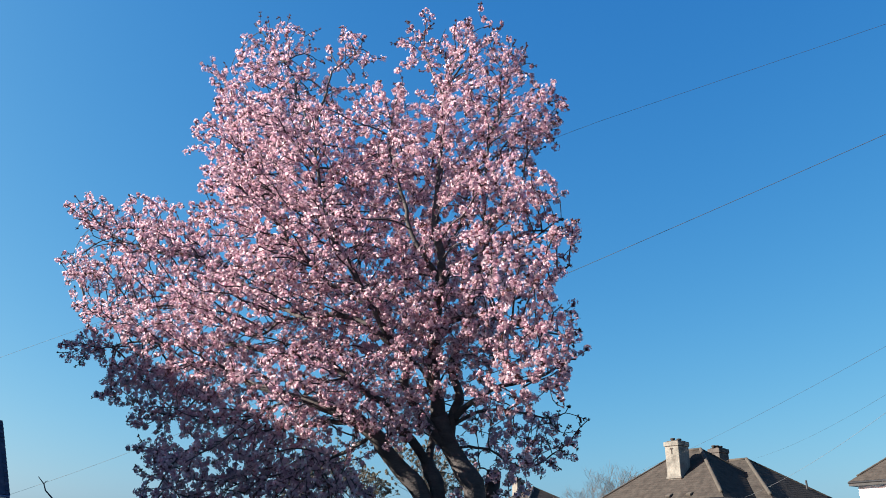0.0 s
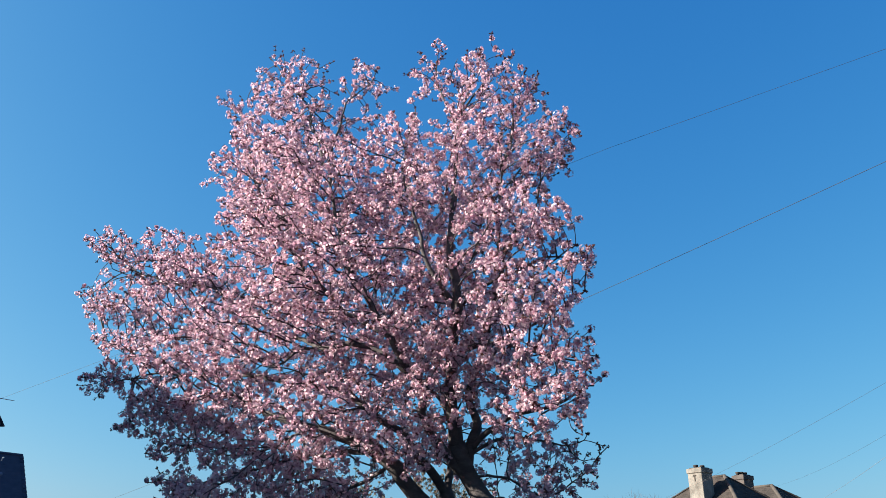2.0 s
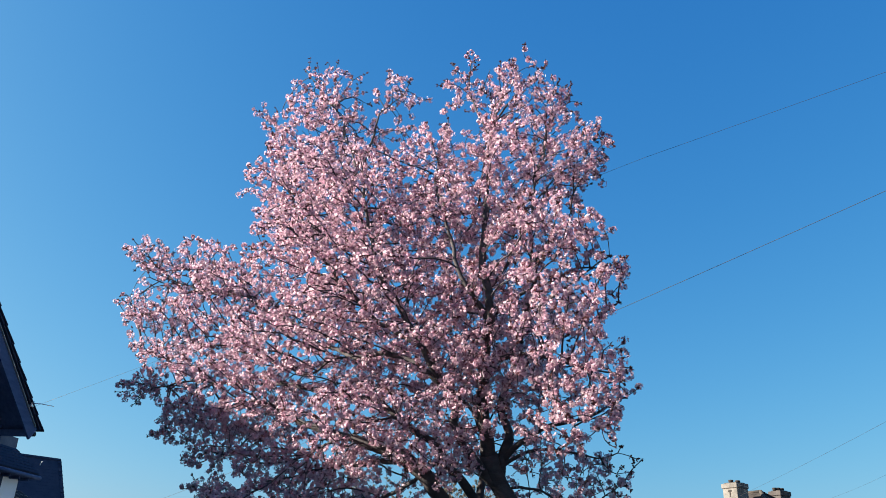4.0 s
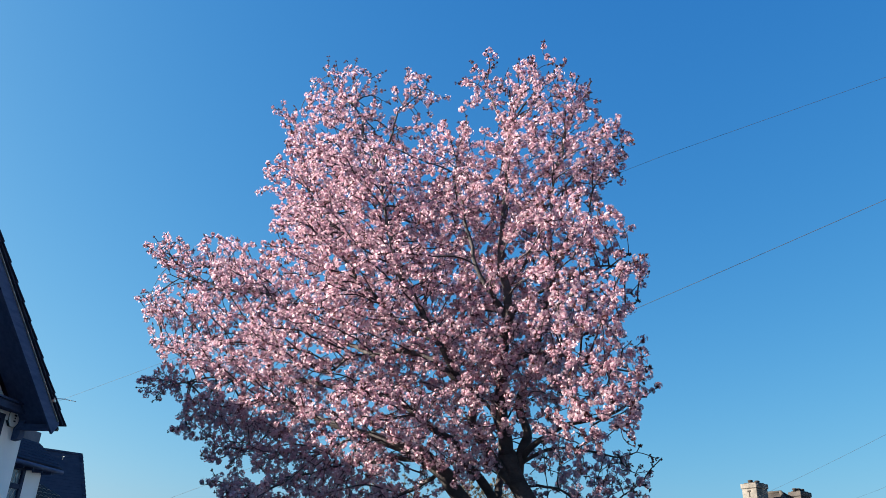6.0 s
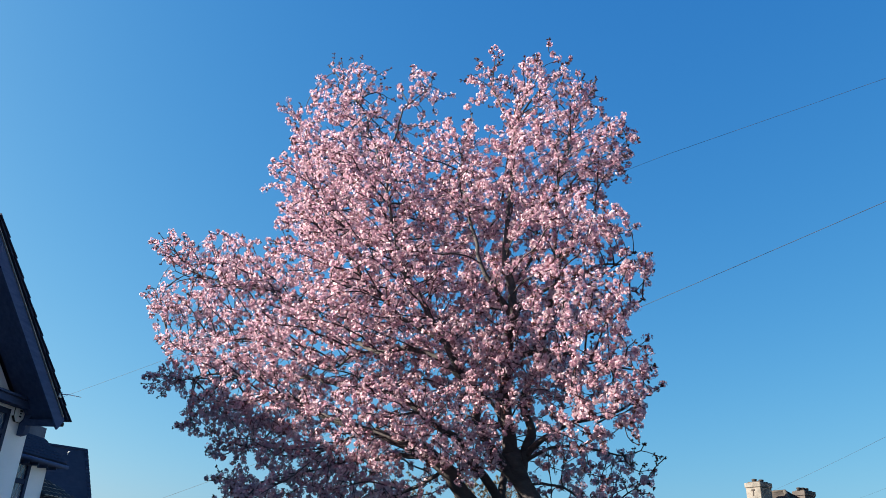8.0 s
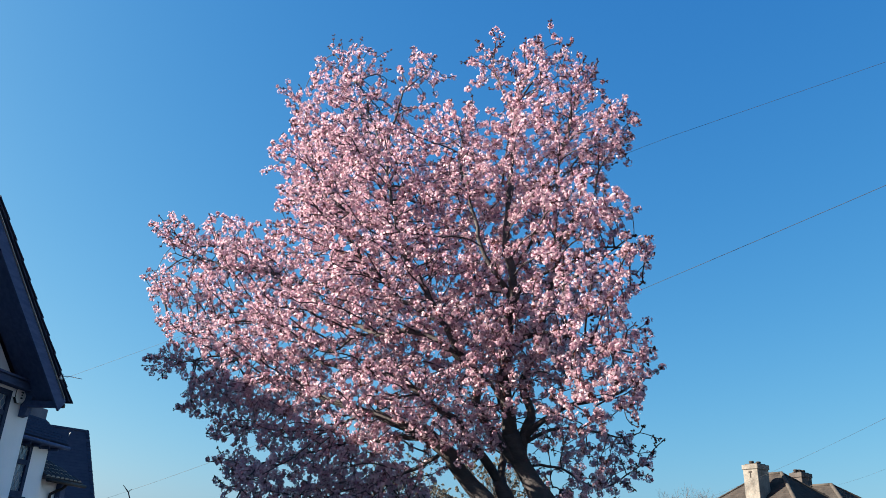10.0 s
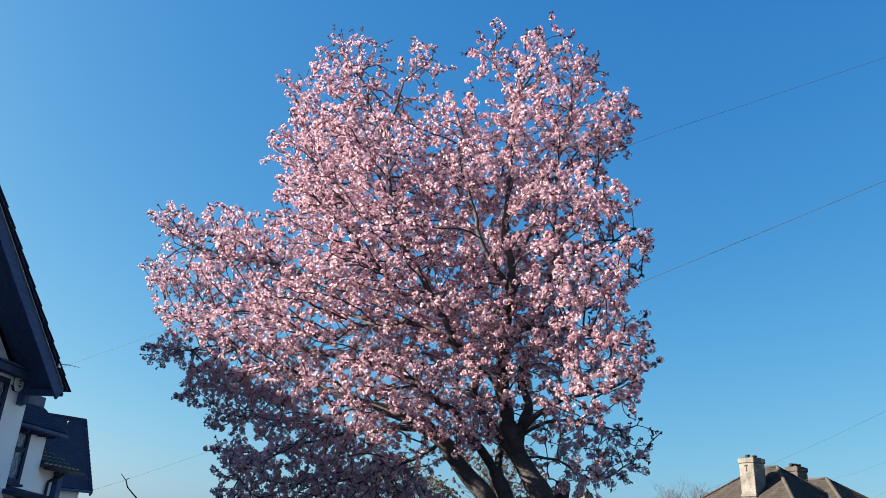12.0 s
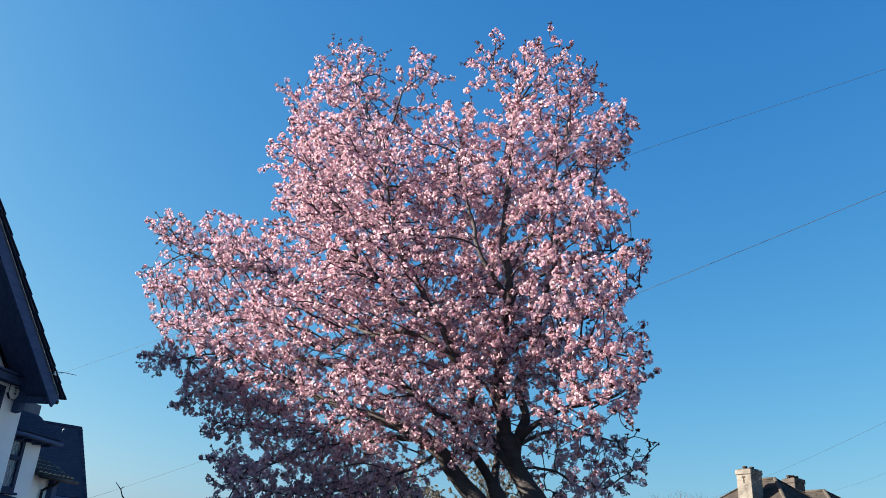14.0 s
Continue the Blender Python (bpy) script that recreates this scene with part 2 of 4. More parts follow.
# lobes of the crown: centre, half sizes, fullness
TOP = (
    (-3.07, 12.50, 10.45, 0.93, 0.90, 0.74, 0.34),
    (-4.52, 13.16, 10.44, 0.36, 0.40, 0.28, 0.51),
    (-1.71, 11.72, 9.92, 0.42, 0.63, 0.50, 0.40),
    (-3.05, 12.44, 9.27, 1.21, 1.43, 0.81, 0.64),
    (-3.57, 12.45, 8.19, 0.83, 1.83, 0.99, 0.94),
    (-2.11, 11.31, 7.39, 1.24, 2.15, 0.78, 0.94),
    (-1.50, 11.46, 8.97, 0.18, 0.37, 0.16, 0.42),
)
CROWN = (
    (-0.37, 10.89, 9.55, 0.51, 0.72, 0.45, 0.44),
    (0.44, 10.37, 9.15, 0.51, 0.70, 0.46, 0.40),
    (1.03, 9.88, 8.48, 0.33, 0.57, 0.49, 0.48),
    (-0.75, 10.64, 8.45, 0.15, 0.40, 0.46, 0.70),
    (0.38, 10.31, 8.15, 0.79, 1.17, 0.59, 0.63),
    (1.40, 9.60, 7.33, 0.37, 0.68, 0.52, 0.95),
    (-0.96, 10.74, 7.68, 0.64, 1.47, 0.38, 1.05),
    (0.29, 10.49, 7.30, 1.07, 1.65, 0.61, 1.00),
    (1.12, 9.66, 6.99, 0.32, 0.69, 0.28, 0.73),
    (1.08, 8.49, 5.60, 0.25, 0.58, 0.23, 1.15),
    (1.36, 8.33, 5.07, 0.27, 0.48, 0.21, 1.15),
    (0.64, 9.25, 5.70, 0.74, 1.29, 0.58, 0.89),
    (-0.74, 10.78, 6.45, 1.24, 1.95, 0.81, 1.05),
)
HEART = (
    (-0.47, 9.79, 4.45, 0.78, 0.97, 0.58, 0.70),
    (-0.03, 9.42, 5.04, 0.77, 0.83, 0.52, 0.60),
    (0.50, 9.36, 6.09, 0.65, 0.70, 0.48, 0.60),
    (0.61, 8.13, 4.58, 0.54, 0.59, 0.39, 0.60),
    (-2.57, 11.29, 6.27, 1.28, 2.31, 0.93, 0.95),
    (-1.52, 10.55, 5.35, 1.33, 2.12, 0.66, 0.85),
    (0.14, 10.55, 5.38, 1.18, 1.54, 0.67, 0.95),
    (1.17, 8.32, 4.54, 0.23, 0.58, 0.32, 1.00),
    (0.78, 8.78, 4.17, 0.60, 1.27, 0.56, 0.90),
    (1.34, 8.33, 3.84, 0.25, 0.57, 0.27, 1.00),
    (1.15, 8.60, 3.59, 0.45, 0.77, 0.28, 0.80),
    (-2.57, 11.08, 4.80, 1.36, 2.18, 0.75, 0.90),
    (-1.00, 10.84, 4.50, 1.17, 1.72, 0.56, 0.85),
    (0.15, 10.22, 4.35, 0.88, 1.54, 0.45, 0.95),
    (-1.68, 10.30, 3.63, 1.08, 1.63, 0.39, 0.90),
    (-0.31, 9.97, 3.75, 0.64, 1.20, 0.32, 0.50),
)
ARM = (
    (-6.41, 12.97, 7.21, 0.53, 0.70, 0.38, 0.38),
    (-6.38, 12.88, 6.14, 0.42, 0.60, 0.42, 0.75),
    (-5.62, 12.76, 6.72, 0.77, 1.10, 0.62, 0.42),
    (-4.75, 12.52, 6.76, 0.71, 1.22, 0.42, 0.69),
    (-4.40, 12.12, 5.87, 0.98, 1.61, 0.67, 0.77),
    (-5.54, 12.64, 5.83, 0.74, 0.96, 0.44, 0.46),
    (-6.05, 12.71, 5.39, 0.38, 0.42, 0.15, 0.45),
    (-5.23, 12.46, 4.97, 0.71, 1.23, 0.47, 0.73),
    (-5.90, 12.66, 4.66, 0.45, 0.70, 0.30, 0.80),
    (-3.94, 11.79, 4.63, 1.10, 1.60, 0.47, 0.80),
)
SKIRT = (
    (-4.74, 12.45, 4.08, 0.70, 1.22, 0.28, 2.19),
    (-3.63, 11.94, 3.94, 0.91, 1.32, 0.34, 1.81),
    (-5.35, 12.44, 3.82, 0.33, 0.41, 0.12, 1.15),
    (-4.24, 11.85, 3.40, 0.44, 0.93, 0.24, 0.76),
    (-3.14, 11.35, 3.25, 0.70, 1.30, 0.34, 1.25),
    (-4.06, 11.62, 2.79, 0.39, 0.93, 0.30, 0.89),
    (-3.12, 11.26, 2.60, 0.83, 1.56, 0.40, 1.07),
    (-2.08, 11.15, 2.84, 0.75, 1.52, 0.45, 1.00),
    (-1.90, 11.29, 2.31, 0.98, 1.64, 0.33, 1.00),
    (-3.59, 11.49, 2.07, 0.75, 1.32, 0.36, 1.00),
    (-2.18, 10.71, 3.25, 0.66, 1.15, 0.26, 0.95),
)
FRONT = (
    (-1.33, 9.75, 3.44, 0.44, 0.40, 0.24, 0.85),
    (-0.84, 9.75, 3.24, 0.44, 0.40, 0.24, 0.85),
    (-0.38, 9.75, 3.47, 0.44, 0.40, 0.24, 0.85),
    (-0.51, 9.75, 3.04, 0.44, 0.40, 0.24, 0.85),
    (0.00, 9.75, 3.96, 0.44, 0.40, 0.24, 0.85),
    (0.58, 9.75, 3.87, 0.44, 0.40, 0.24, 0.85),
    (1.02, 9.75, 3.99, 0.44, 0.40, 0.24, 0.85),
    (-1.58, 9.75, 3.84, 0.44, 0.40, 0.24, 0.85),
    (0.18, 9.75, 4.27, 0.44, 0.40, 0.24, 0.85),
    (0.70, 9.75, 4.36, 0.44, 0.40, 0.24, 0.85),
)
RIGHT = (
    (-1.04, 11.52, 3.14, 0.67, 0.74, 0.27, 0.42),
    (-0.41, 11.21, 3.55, 0.62, 0.85, 0.35, 0.46),
    (-1.66, 11.72, 2.62, 0.55, 0.75, 0.34, 0.56),
    (0.41, 11.18, 3.55, 0.46, 0.70, 0.35, 0.37),
    (-0.92, 9.63, 3.13, 0.46, 0.85, 0.23, 0.39),
    (0.80, 9.19, 3.37, 0.58, 0.99, 0.30, 0.43),
    (1.36, 9.02, 3.35, 0.18, 0.38, 0.28, 0.34),
    (0.92, 10.57, 3.03, 0.65, 1.16, 0.35, 0.45),
    (1.52, 10.26, 2.96, 0.35, 0.57, 0.31, 0.45),
    (1.06, 10.63, 2.64, 0.46, 0.92, 0.25, 0.45),
    (0.72, 11.15, 2.42, 0.52, 0.94, 0.36, 0.50),
)

foot = [(0.05, 11.03, -0.05), (0.05, 11.03, 0.12), (0.05, 11.03, 0.35), (0.06, 11.03, 0.9), (0.06, 11.03, 1.45)]
under(part("trunk", tube(bmesh.new(), foot, [0.56, 0.45, 0.38, 0.35, 0.31], 18), BARK), cherry)
limb(0.147, 0.100, ((-0.07, 11.00, 1.31), (-0.23, 10.53, 2.21), (-0.61, 10.51, 2.67), (-0.88, 10.40, 2.98), (-1.28, 10.43, 3.26)))
limb(0.126, 0.096, ((-0.02, 11.10, 1.31), (-0.05, 10.60, 2.22), (-0.18, 10.70, 2.69)))
limb(0.168, 0.120, ((0.21, 11.03, 1.32), (0.44, 10.35, 2.22), (0.30, 10.35, 2.51), (0.14, 10.36, 2.78), (-0.03, 10.23, 3.23)))
limb(0.089, 0.016, ((-1.28, 10.41, 3.22), (-1.82, 10.53, 3.43), (-2.48, 10.78, 3.64), (-3.20, 11.27, 4.06), (-3.90, 11.54, 4.20)))
limb(0.044, 0.010, ((-1.13, 10.39, 3.12), (-1.92, 11.01, 3.20), (-2.77, 11.33, 3.09), (-3.54, 11.47, 2.85), (-4.12, 11.64, 2.55)))
limb(0.070, 0.011, ((-0.15, 10.69, 2.64), (-0.45, 10.42, 3.03), (-0.97, 10.09, 3.46), (-1.72, 10.41, 3.97), (-3.13, 11.46, 4.44), (-4.47, 12.04, 4.63), (-5.81, 12.61, 4.67)))
limb(0.067, 0.016, ((-0.15, 10.69, 2.64), (-0.07, 11.09, 3.10), (-0.14, 11.59, 3.83), (-0.75, 12.20, 4.77), (-1.41, 12.55, 5.86)))
limb(0.104, 0.012, ((-0.03, 10.26, 3.16), (-0.09, 10.17, 3.56), (-0.10, 10.11, 3.84), (-0.08, 9.82, 4.47), (-0.03, 9.27, 4.83), (-0.10, 9.35, 5.57), (-0.07, 9.82, 7.02), (-0.00, 10.07, 7.95), (0.20, 10.45, 9.10)))
limb(0.074, 0.010, ((0.14, 10.34, 2.78), (-0.26, 10.12, 3.19), (-0.48, 10.00, 3.52), (-0.43, 9.84, 3.86), (-0.65, 9.88, 4.13), (-0.92, 9.77, 4.60), (-1.57, 10.11, 5.71), (-1.94, 10.63, 7.14), (-2.24, 11.00, 7.96), (-2.79, 12.00, 9.72)))
limb(0.085, 0.010, ((0.08, 10.36, 2.85), (0.17, 10.30, 3.18), (0.24, 10.32, 3.47), (0.13, 10.34, 3.94), (0.37, 10.07, 4.54), (0.56, 9.44, 5.38), (0.58, 9.63, 6.30), (0.82, 9.77, 7.67)))
limb(0.056, 0.010, ((0.17, 10.30, 3.18), (0.44, 10.14, 3.37), (0.77, 9.94, 3.55), (1.25, 9.69, 3.61), (1.70, 9.53, 3.84)))
limb(0.034, 0.006, ((0.17, 10.32, 3.12), (0.44, 10.20, 3.23), (0.77, 10.11, 3.28), (1.37, 9.98, 3.21), (1.62, 9.81, 3.28)))
limb(0.041, 0.008, ((-0.04, 9.36, 4.75), (-0.26, 9.18, 5.12), (-0.45, 9.22, 5.54), (-0.63, 9.44, 6.36), (-0.80, 9.85, 7.27), (-0.70, 10.66, 8.74)))
limb(0.048, 0.010, ((-0.61, 9.86, 4.07), (-1.25, 10.09, 4.49), (-2.14, 10.68, 4.70), (-3.15, 11.46, 5.41), (-4.32, 12.10, 6.12), (-5.49, 12.62, 6.51), (-6.67, 13.04, 7.37)))
limb(0.037, 0.010, ((-0.10, 10.06, 4.45), (0.55, 9.34, 4.33), (1.18, 9.23, 4.09), (1.63, 9.47, 4.09)))
limb(0.033, 0.008, ((-0.03, 9.91, 5.02), (0.27, 9.66, 5.21), (0.57, 9.54, 5.30), (1.21, 9.66, 5.64), (1.76, 9.73, 5.66)))
limb(0.041, 0.010, ((-0.94, 10.11, 4.66), (-1.79, 10.21, 5.22), (-2.65, 10.80, 6.35), (-3.54, 11.97, 7.94), (-4.27, 12.89, 9.65)))
limb(0.024, 0.006, ((0.19, 10.33, 2.80), (0.68, 10.45, 2.80), (1.20, 10.48, 2.62), (1.62, 10.23, 2.85), (1.88, 9.94, 3.14)))
limb(0.030, 0.006, ((-0.04, 9.96, 5.41), (0.20, 9.93, 5.83), (0.54, 9.99, 6.75), (1.24, 10.18, 7.54), (1.69, 10.05, 7.75)))
limb(0.013, 0.004, ((1.37, 9.98, 3.21), (1.48, 10.11, 3.06), (1.62, 10.16, 3.01), (1.77, 10.09, 3.02)))
limb(0.022, 0.006, ((-2.14, 10.68, 4.65), (-2.89, 11.15, 4.55), (-3.87, 11.67, 4.97), (-4.93, 12.27, 5.32), (-6.17, 12.71, 5.39)))
limb(0.012, 0.004, ((0.66, 10.47, 2.80), (0.68, 10.18, 3.34), (0.67, 9.81, 3.93)))
limb(0.010, 0.004, ((0.53, 10.51, 2.58), (0.52, 10.40, 3.07), (0.47, 10.18, 3.48)))
limb(0.026, 0.008, ((-1.75, 10.57, 3.61), (-2.46, 10.85, 3.35), (-3.21, 11.33, 3.28), (-4.19, 11.98, 3.46)))
limb(0.030, 0.007, ((-2.17, 11.33, 8.27), (-2.07, 11.43, 8.77), (-1.99, 11.55, 9.40), (-1.82, 11.61, 9.76), (-1.50, 11.57, 10.14)))
limb(0.026, 0.007, ((-0.02, 10.48, 8.46), (0.19, 10.54, 8.81), (0.43, 10.58, 9.18), (0.78, 10.42, 9.53)))
limb(0.028, 0.007, ((0.65, 10.00, 7.27), (0.82, 10.19, 7.88), (0.91, 10.33, 8.35), (1.25, 10.29, 8.91)))
limb(0.022, 0.007, ((-2.89, 12.03, 9.94), (-3.39, 12.52, 10.69), (-3.87, 12.88, 11.49)))
limb(0.026, 0.007, ((-0.00, 10.37, 8.08), (-0.21, 10.70, 8.89), (-0.36, 10.90, 9.45), (-0.44, 10.96, 9.74)))
limb(0.030, 0.008, ((-0.94, 10.40, 2.97), (-1.63, 10.91, 2.70), (-2.41, 11.34, 2.54), (-3.16, 11.57, 2.24)))
limb(0.030, 0.008, ((0.29, 10.27, 4.24), (0.87, 9.80, 4.66), (1.36, 9.55, 4.90), (1.66, 9.45, 5.07)))
limb(0.030, 0.008, ((0.44, 9.95, 4.92), (0.92, 9.59, 5.28), (1.30, 9.40, 5.50), (1.56, 9.30, 5.66)))
limb(0.026, 0.008, ((0.56, 9.74, 5.64), (0.90, 9.70, 6.20), (1.12, 9.65, 6.55)))
# straight shoots that stand out of the sunless side
limb(0.012, 0.004, ((1.07, 9.90, 3.92), (1.35, 9.80, 4.02), (1.59, 9.70, 4.11), (1.77, 9.60, 4.22)), bloom=True)
limb(0.012, 0.004, ((1.06, 9.90, 3.55), (1.37, 9.80, 3.65), (1.61, 9.70, 3.80), (1.84, 9.60, 3.97)), bloom=True)
limb(0.012, 0.004, ((1.00, 9.90, 4.33), (1.29, 9.80, 4.37), (1.51, 9.70, 4.46), (1.70, 9.60, 4.57)), bloom=True)
limb(0.012, 0.004, ((1.03, 9.90, 5.58), (1.32, 9.80, 5.59), (1.62, 9.70, 5.68), (1.83, 9.60, 5.78)), bloom=True)
limb(0.012, 0.004, ((0.96, 9.90, 6.14), (1.26, 9.80, 6.16), (1.47, 9.70, 6.14), (1.65, 9.60, 6.18)), bloom=True)
limb(0.012, 0.004, ((1.02, 9.90, 5.21), (1.35, 9.80, 5.28), (1.60, 9.70, 5.31), (1.84, 9.60, 5.52)), bloom=True)
limb(0.012, 0.004, ((0.86, 9.90, 4.80), (1.15, 9.80, 4.85), (1.36, 9.70, 4.90), (1.56, 9.60, 5.03)), bloom=True)
limb(0.012, 0.004, ((0.91, 9.90, 3.29), (1.19, 9.80, 3.39), (1.39, 9.70, 3.52), (1.58, 9.60, 3.62)), bloom=True)
# a sawn-off stump of a limb beside the stems
bm = tube(bmesh.new(), [(0.50, 11.1, 1.2), (0.66, 11.15, 1.9), (0.72, 11.2, 2.35), (0.76, 11.2, 2.62)], [0.17, 0.13, 0.11, 0.10], 14)
under(part("stump", bm, BARK, None, "sawn-off limb stump"), cherry)
N_LIMB = len(nodes)

LOBES = TOP + CROWN + HEART + ARM + SKIRT + FRONT + RIGHT
pull = []
for x, y, z, a, b, c, full in LOBES:
    count = int(math.sqrt(full) * 330 * (a * c + 0.25 * b * (a + c)) + 14)
    v = rng.normal(size=(count, 3))
    v /= np.linalg.norm(v, axis=1)[:, None]
    v *= (rng.random(count) ** 0.42)[:, None]
    pull.append(v * (a, b, c) + (x, y, z))
pull = np.concatenate(pull)
live = np.ones(len(pull), bool)


STEP, REACH = 0.085, 0.12
crown_mid, RISING = Vector((-1.4, 11.0, 4.2)), Vector((0, 0, 0.10))
heading = [Vector((0, 0, 1))] * len(nodes)
tries = [0] * len(nodes)
for turn in range(80):
    tree = kdtree.KDTree(len(nodes))
    for i, p in enumerate(nodes):
        tree.insert(p, i)
    tree.balance()
    wish = {}
    for j in np.nonzero(live)[0]:
        p = Vector(pull[j])
        q, i, d = tree.find(p)
        if d < REACH:
            live[j] = False
        else:
            wish.setdefault(i, []).append((p - q) / d)
    if not wish:
        break
    for i, ways in wish.items():
        d = sum(ways, Vector()) / len(ways)
        if d.length < 0.35 or tries[i] > 1:
            d = ways[(turn + tries[i]) % len(ways)]
        tries[i] += 1
        if tries[i] > 6:
            continue
        d = d.normalized() + heading[i] * 0.75 + (nodes[i] - crown_mid).normalized() * 0.12 + RISING + noise.noise_vector(nodes[i] * 3.0) * 0.10
        d.normalize()
        nodes.append(nodes[i] + d * STEP)
        parents.append(i)
        thick.append(0.0)
        heading.append(d)
        tries.append(0)

# straight young shoots that stand out from the crown
grown, bearing = len(nodes), set(parents)
for i in range(N_LIMB, grown):
    if i in bearing or rng.random() > 0.26:
        continue
    out = (nodes[i] - crown_mid).normalized()
    d = (heading[i] + out * 0.5 + Vector((0, 0, 0.3)) + noise.noise_vector(nodes[i] * 7.0) * 0.3).normalized()
    last = i
    for k in range(1 if rng.random() < 0.6 else 2):
        nodes.append(nodes[last] + d * STEP)
        parents.append(last)
        thick.append(0.0)
        heading.append(d)
        last = len(nodes) - 1

n_all = len(nodes)
kids = [[] for _ in range(n_all)]
for i in range(n_all):
    if parents[i] >= 0:
        kids[parents[i]].append(i)
# ease the bends out of the young wood
for turn in range(3):
    eased = [p.copy() for p in nodes]
    for i in range(N_LIMB, n_all):
        if kids[i]:
            main = sum((nodes[k] for k in kids[i]), Vector()) / len(kids[i])
            eased[i] = nodes[i] * 0.5 + nodes[parents[i]] * 0.25 + main * 0.25
    nodes = eased
area, far = [0.0] * n_all, [0.0] * n_all
for i in range(n_all - 1, -1, -1):
    own = [k for k in kids[i] if k >= N_LIMB]
    area[i] = sum(area[k] for k in own) if own else 0.0056 ** 2.4
    far[i] = max((far[k] + STEP for k in own), default=0.0)
rad = [max(thick[i], min(area[i] ** (1 / 2.4), 0.035)) for i in range(n_all)]


def raw_mesh(name, verts, faces, material, smooth=False):
    me = bpy.data.meshes.new(name)
    sizes = np.full(len(faces), faces.shape[1], np.int32)
    me.vertices.add(len(verts))
    me.vertices.foreach_set("co", verts.astype(np.float32).ravel())
    me.loops.add(faces.size)
    me.loops.foreach_set("vertex_index", faces.astype(np.int32).ravel())
    me.polygons.add(len(faces))
    me.polygons.foreach_set("loop_start", (np.arange(len(faces)) * faces.shape[1]).astype(np.int32))
    me.polygons.foreach_set("loop_total", sizes)
    me.update(calc_edges=True)
    me.materials.append(material)
    if smooth:
        me.polygons.foreach_set("use_smooth", np.ones(len(faces), bool))
    return new(name, me)


def twig_mesh(name, chains, material, sides=4):
    """Many thin tapering tubes in one mesh; a chain is a list of (place, radius)."""
    vs, fs, base = [], [], 0
    ang = np.arange(sides) * 2 * np.pi / sides
    for ch in chains:
        P = np.array([c[0] for c in ch], float)
        R = np.array([c[1] for c in ch])[:, None, None]
        D = np.gradient(P, axis=0)
        D /= np.linalg.norm(D, axis=1)[:, None] + 1e-9
        U = np.cross(D, (0.37, 0.21, 0.905))
        U /= np.linalg.norm(U, axis=1)[:, None] + 1e-9
        V = np.cross(D, U)
        vs.append((P[:, None] + R * (U[:, None] * np.cos(ang)[None, :, None] + V[:, None] * np.sin(ang)[None, :, None])).reshape(-1, 3))
        n = len(ch)
        k = np.arange(sides)
        for i in range(n - 1):
            a, b = base + i * sides, base + (i + 1) * sides
            fs.append(np.stack([a + k, a + (k + 1) % sides, b + (k + 1) % sides, b + k], 1))
        base += n * sides
    return raw_mesh(name, np.concatenate(vs), np.concatenate(fs), material, True)


chains = []
for i in range(n_all):
    for k in kids[i]:
        if k < N_LIMB:
            continue
        main = max((c for c in kids[i] if c >= N_LIMB), key=lambda c: area[c])
        if i >= N_LIMB and k == main:
            continue
        ch = [(nodes[i], min(rad[i], rad[k]))]
        j = k
        while True:
            ch.append((nodes[j], rad[j]))
            own = [c for c in kids[j] if c >= N_LIMB]
            if not own:
                break
            j = max(own, key=lambda c: area[c])
        tip = ch[-1]
        ch.append((tip[0] + (tip[0] - ch[-2][0]) * 0.5, 0.002))
        chains.append(ch)
tagged(under(twig_mesh("twig", chains, TWIG), cherry), "dark bare twigs between the blossom", kind="stuff")

# blossom: clusters of five-petalled flowers on the young wood
spots, outs = [], []
young = np.array(nodes[N_LIMB:])
lush = np.zeros(len(young))
for x, y, z, a, b, c, full in LOBES:
    inside = (((young - (x, y, z)) / (a * 1.15, b * 1.15, c * 1.15)) ** 2).sum(1) < 1
    lush = np.maximum(lush, np.where(inside, full, 0.4))
for i in range(N_LIMB, n_all):
    if far[i] > 0.9:
        continue
    d = (nodes[i] - nodes[parents[i]]).normalized()
    clump = min(1.0, max(0.12, 0.82 + 0.9 * noise.noise(nodes[i] * 2.1) + 1.0 * noise.noise(nodes[i] * 6.5))) * lush[i - N_LIMB]
    for _ in range(3 if far[i] < 0.5 else 2):
        if rng.random() < clump * 0.8:
            o = Vector(rng.normal(size=3))
            o = (o - d * o.dot(d) * 0.6).normalized()
            spots.append(nodes[i] + o * rng.uniform(0.02, 0.06) + d * rng.uniform(-0.05, 0.05))
            outs.append(o)


for p, d in shoot_spots:
    for _ in range(2):
        if rng.random() < 0.8:
            o = Vector(rng.normal(size=3)).normalized()
            spots.append(p + o * rng.uniform(0.02, 0.06))
            outs.append(o)

# keep the clusters apart, so that each one reads as a ball of flowers
tree = kdtree.KDTree(len(spots))
for i, p in enumerate(spots):
    tree.insert(p, i)
tree.balance()
kept, gone = [], set()
for i, p in enumerate(spots):
    if i in gone:
        continue
    kept.append(i)
    gone.update(k for _, k, d in tree.find_range(p, 0.092) if k > i)
spots, outs = [spots[i] for i in kept], [outs[i] for i in kept]


# the inside of the crown is bare: blossom sits in its outer shell
tree = kdtree.KDTree(len(spots))
for i, p in enumerate(spots):
    tree.insert(p, i)
tree.balance()
outer = []
for i, p in enumerate(spots):
    around = [q for q, _, _ in tree.find_range(p, 0.75)]
    lean = (sum(around, Vector()) / len(around) - p).length
    if lean > 0.15 or rng.random() < 0.95:
        outer.append(i)
spots, outs = [spots[i] for i in outer], [outs[i] for i in outer]


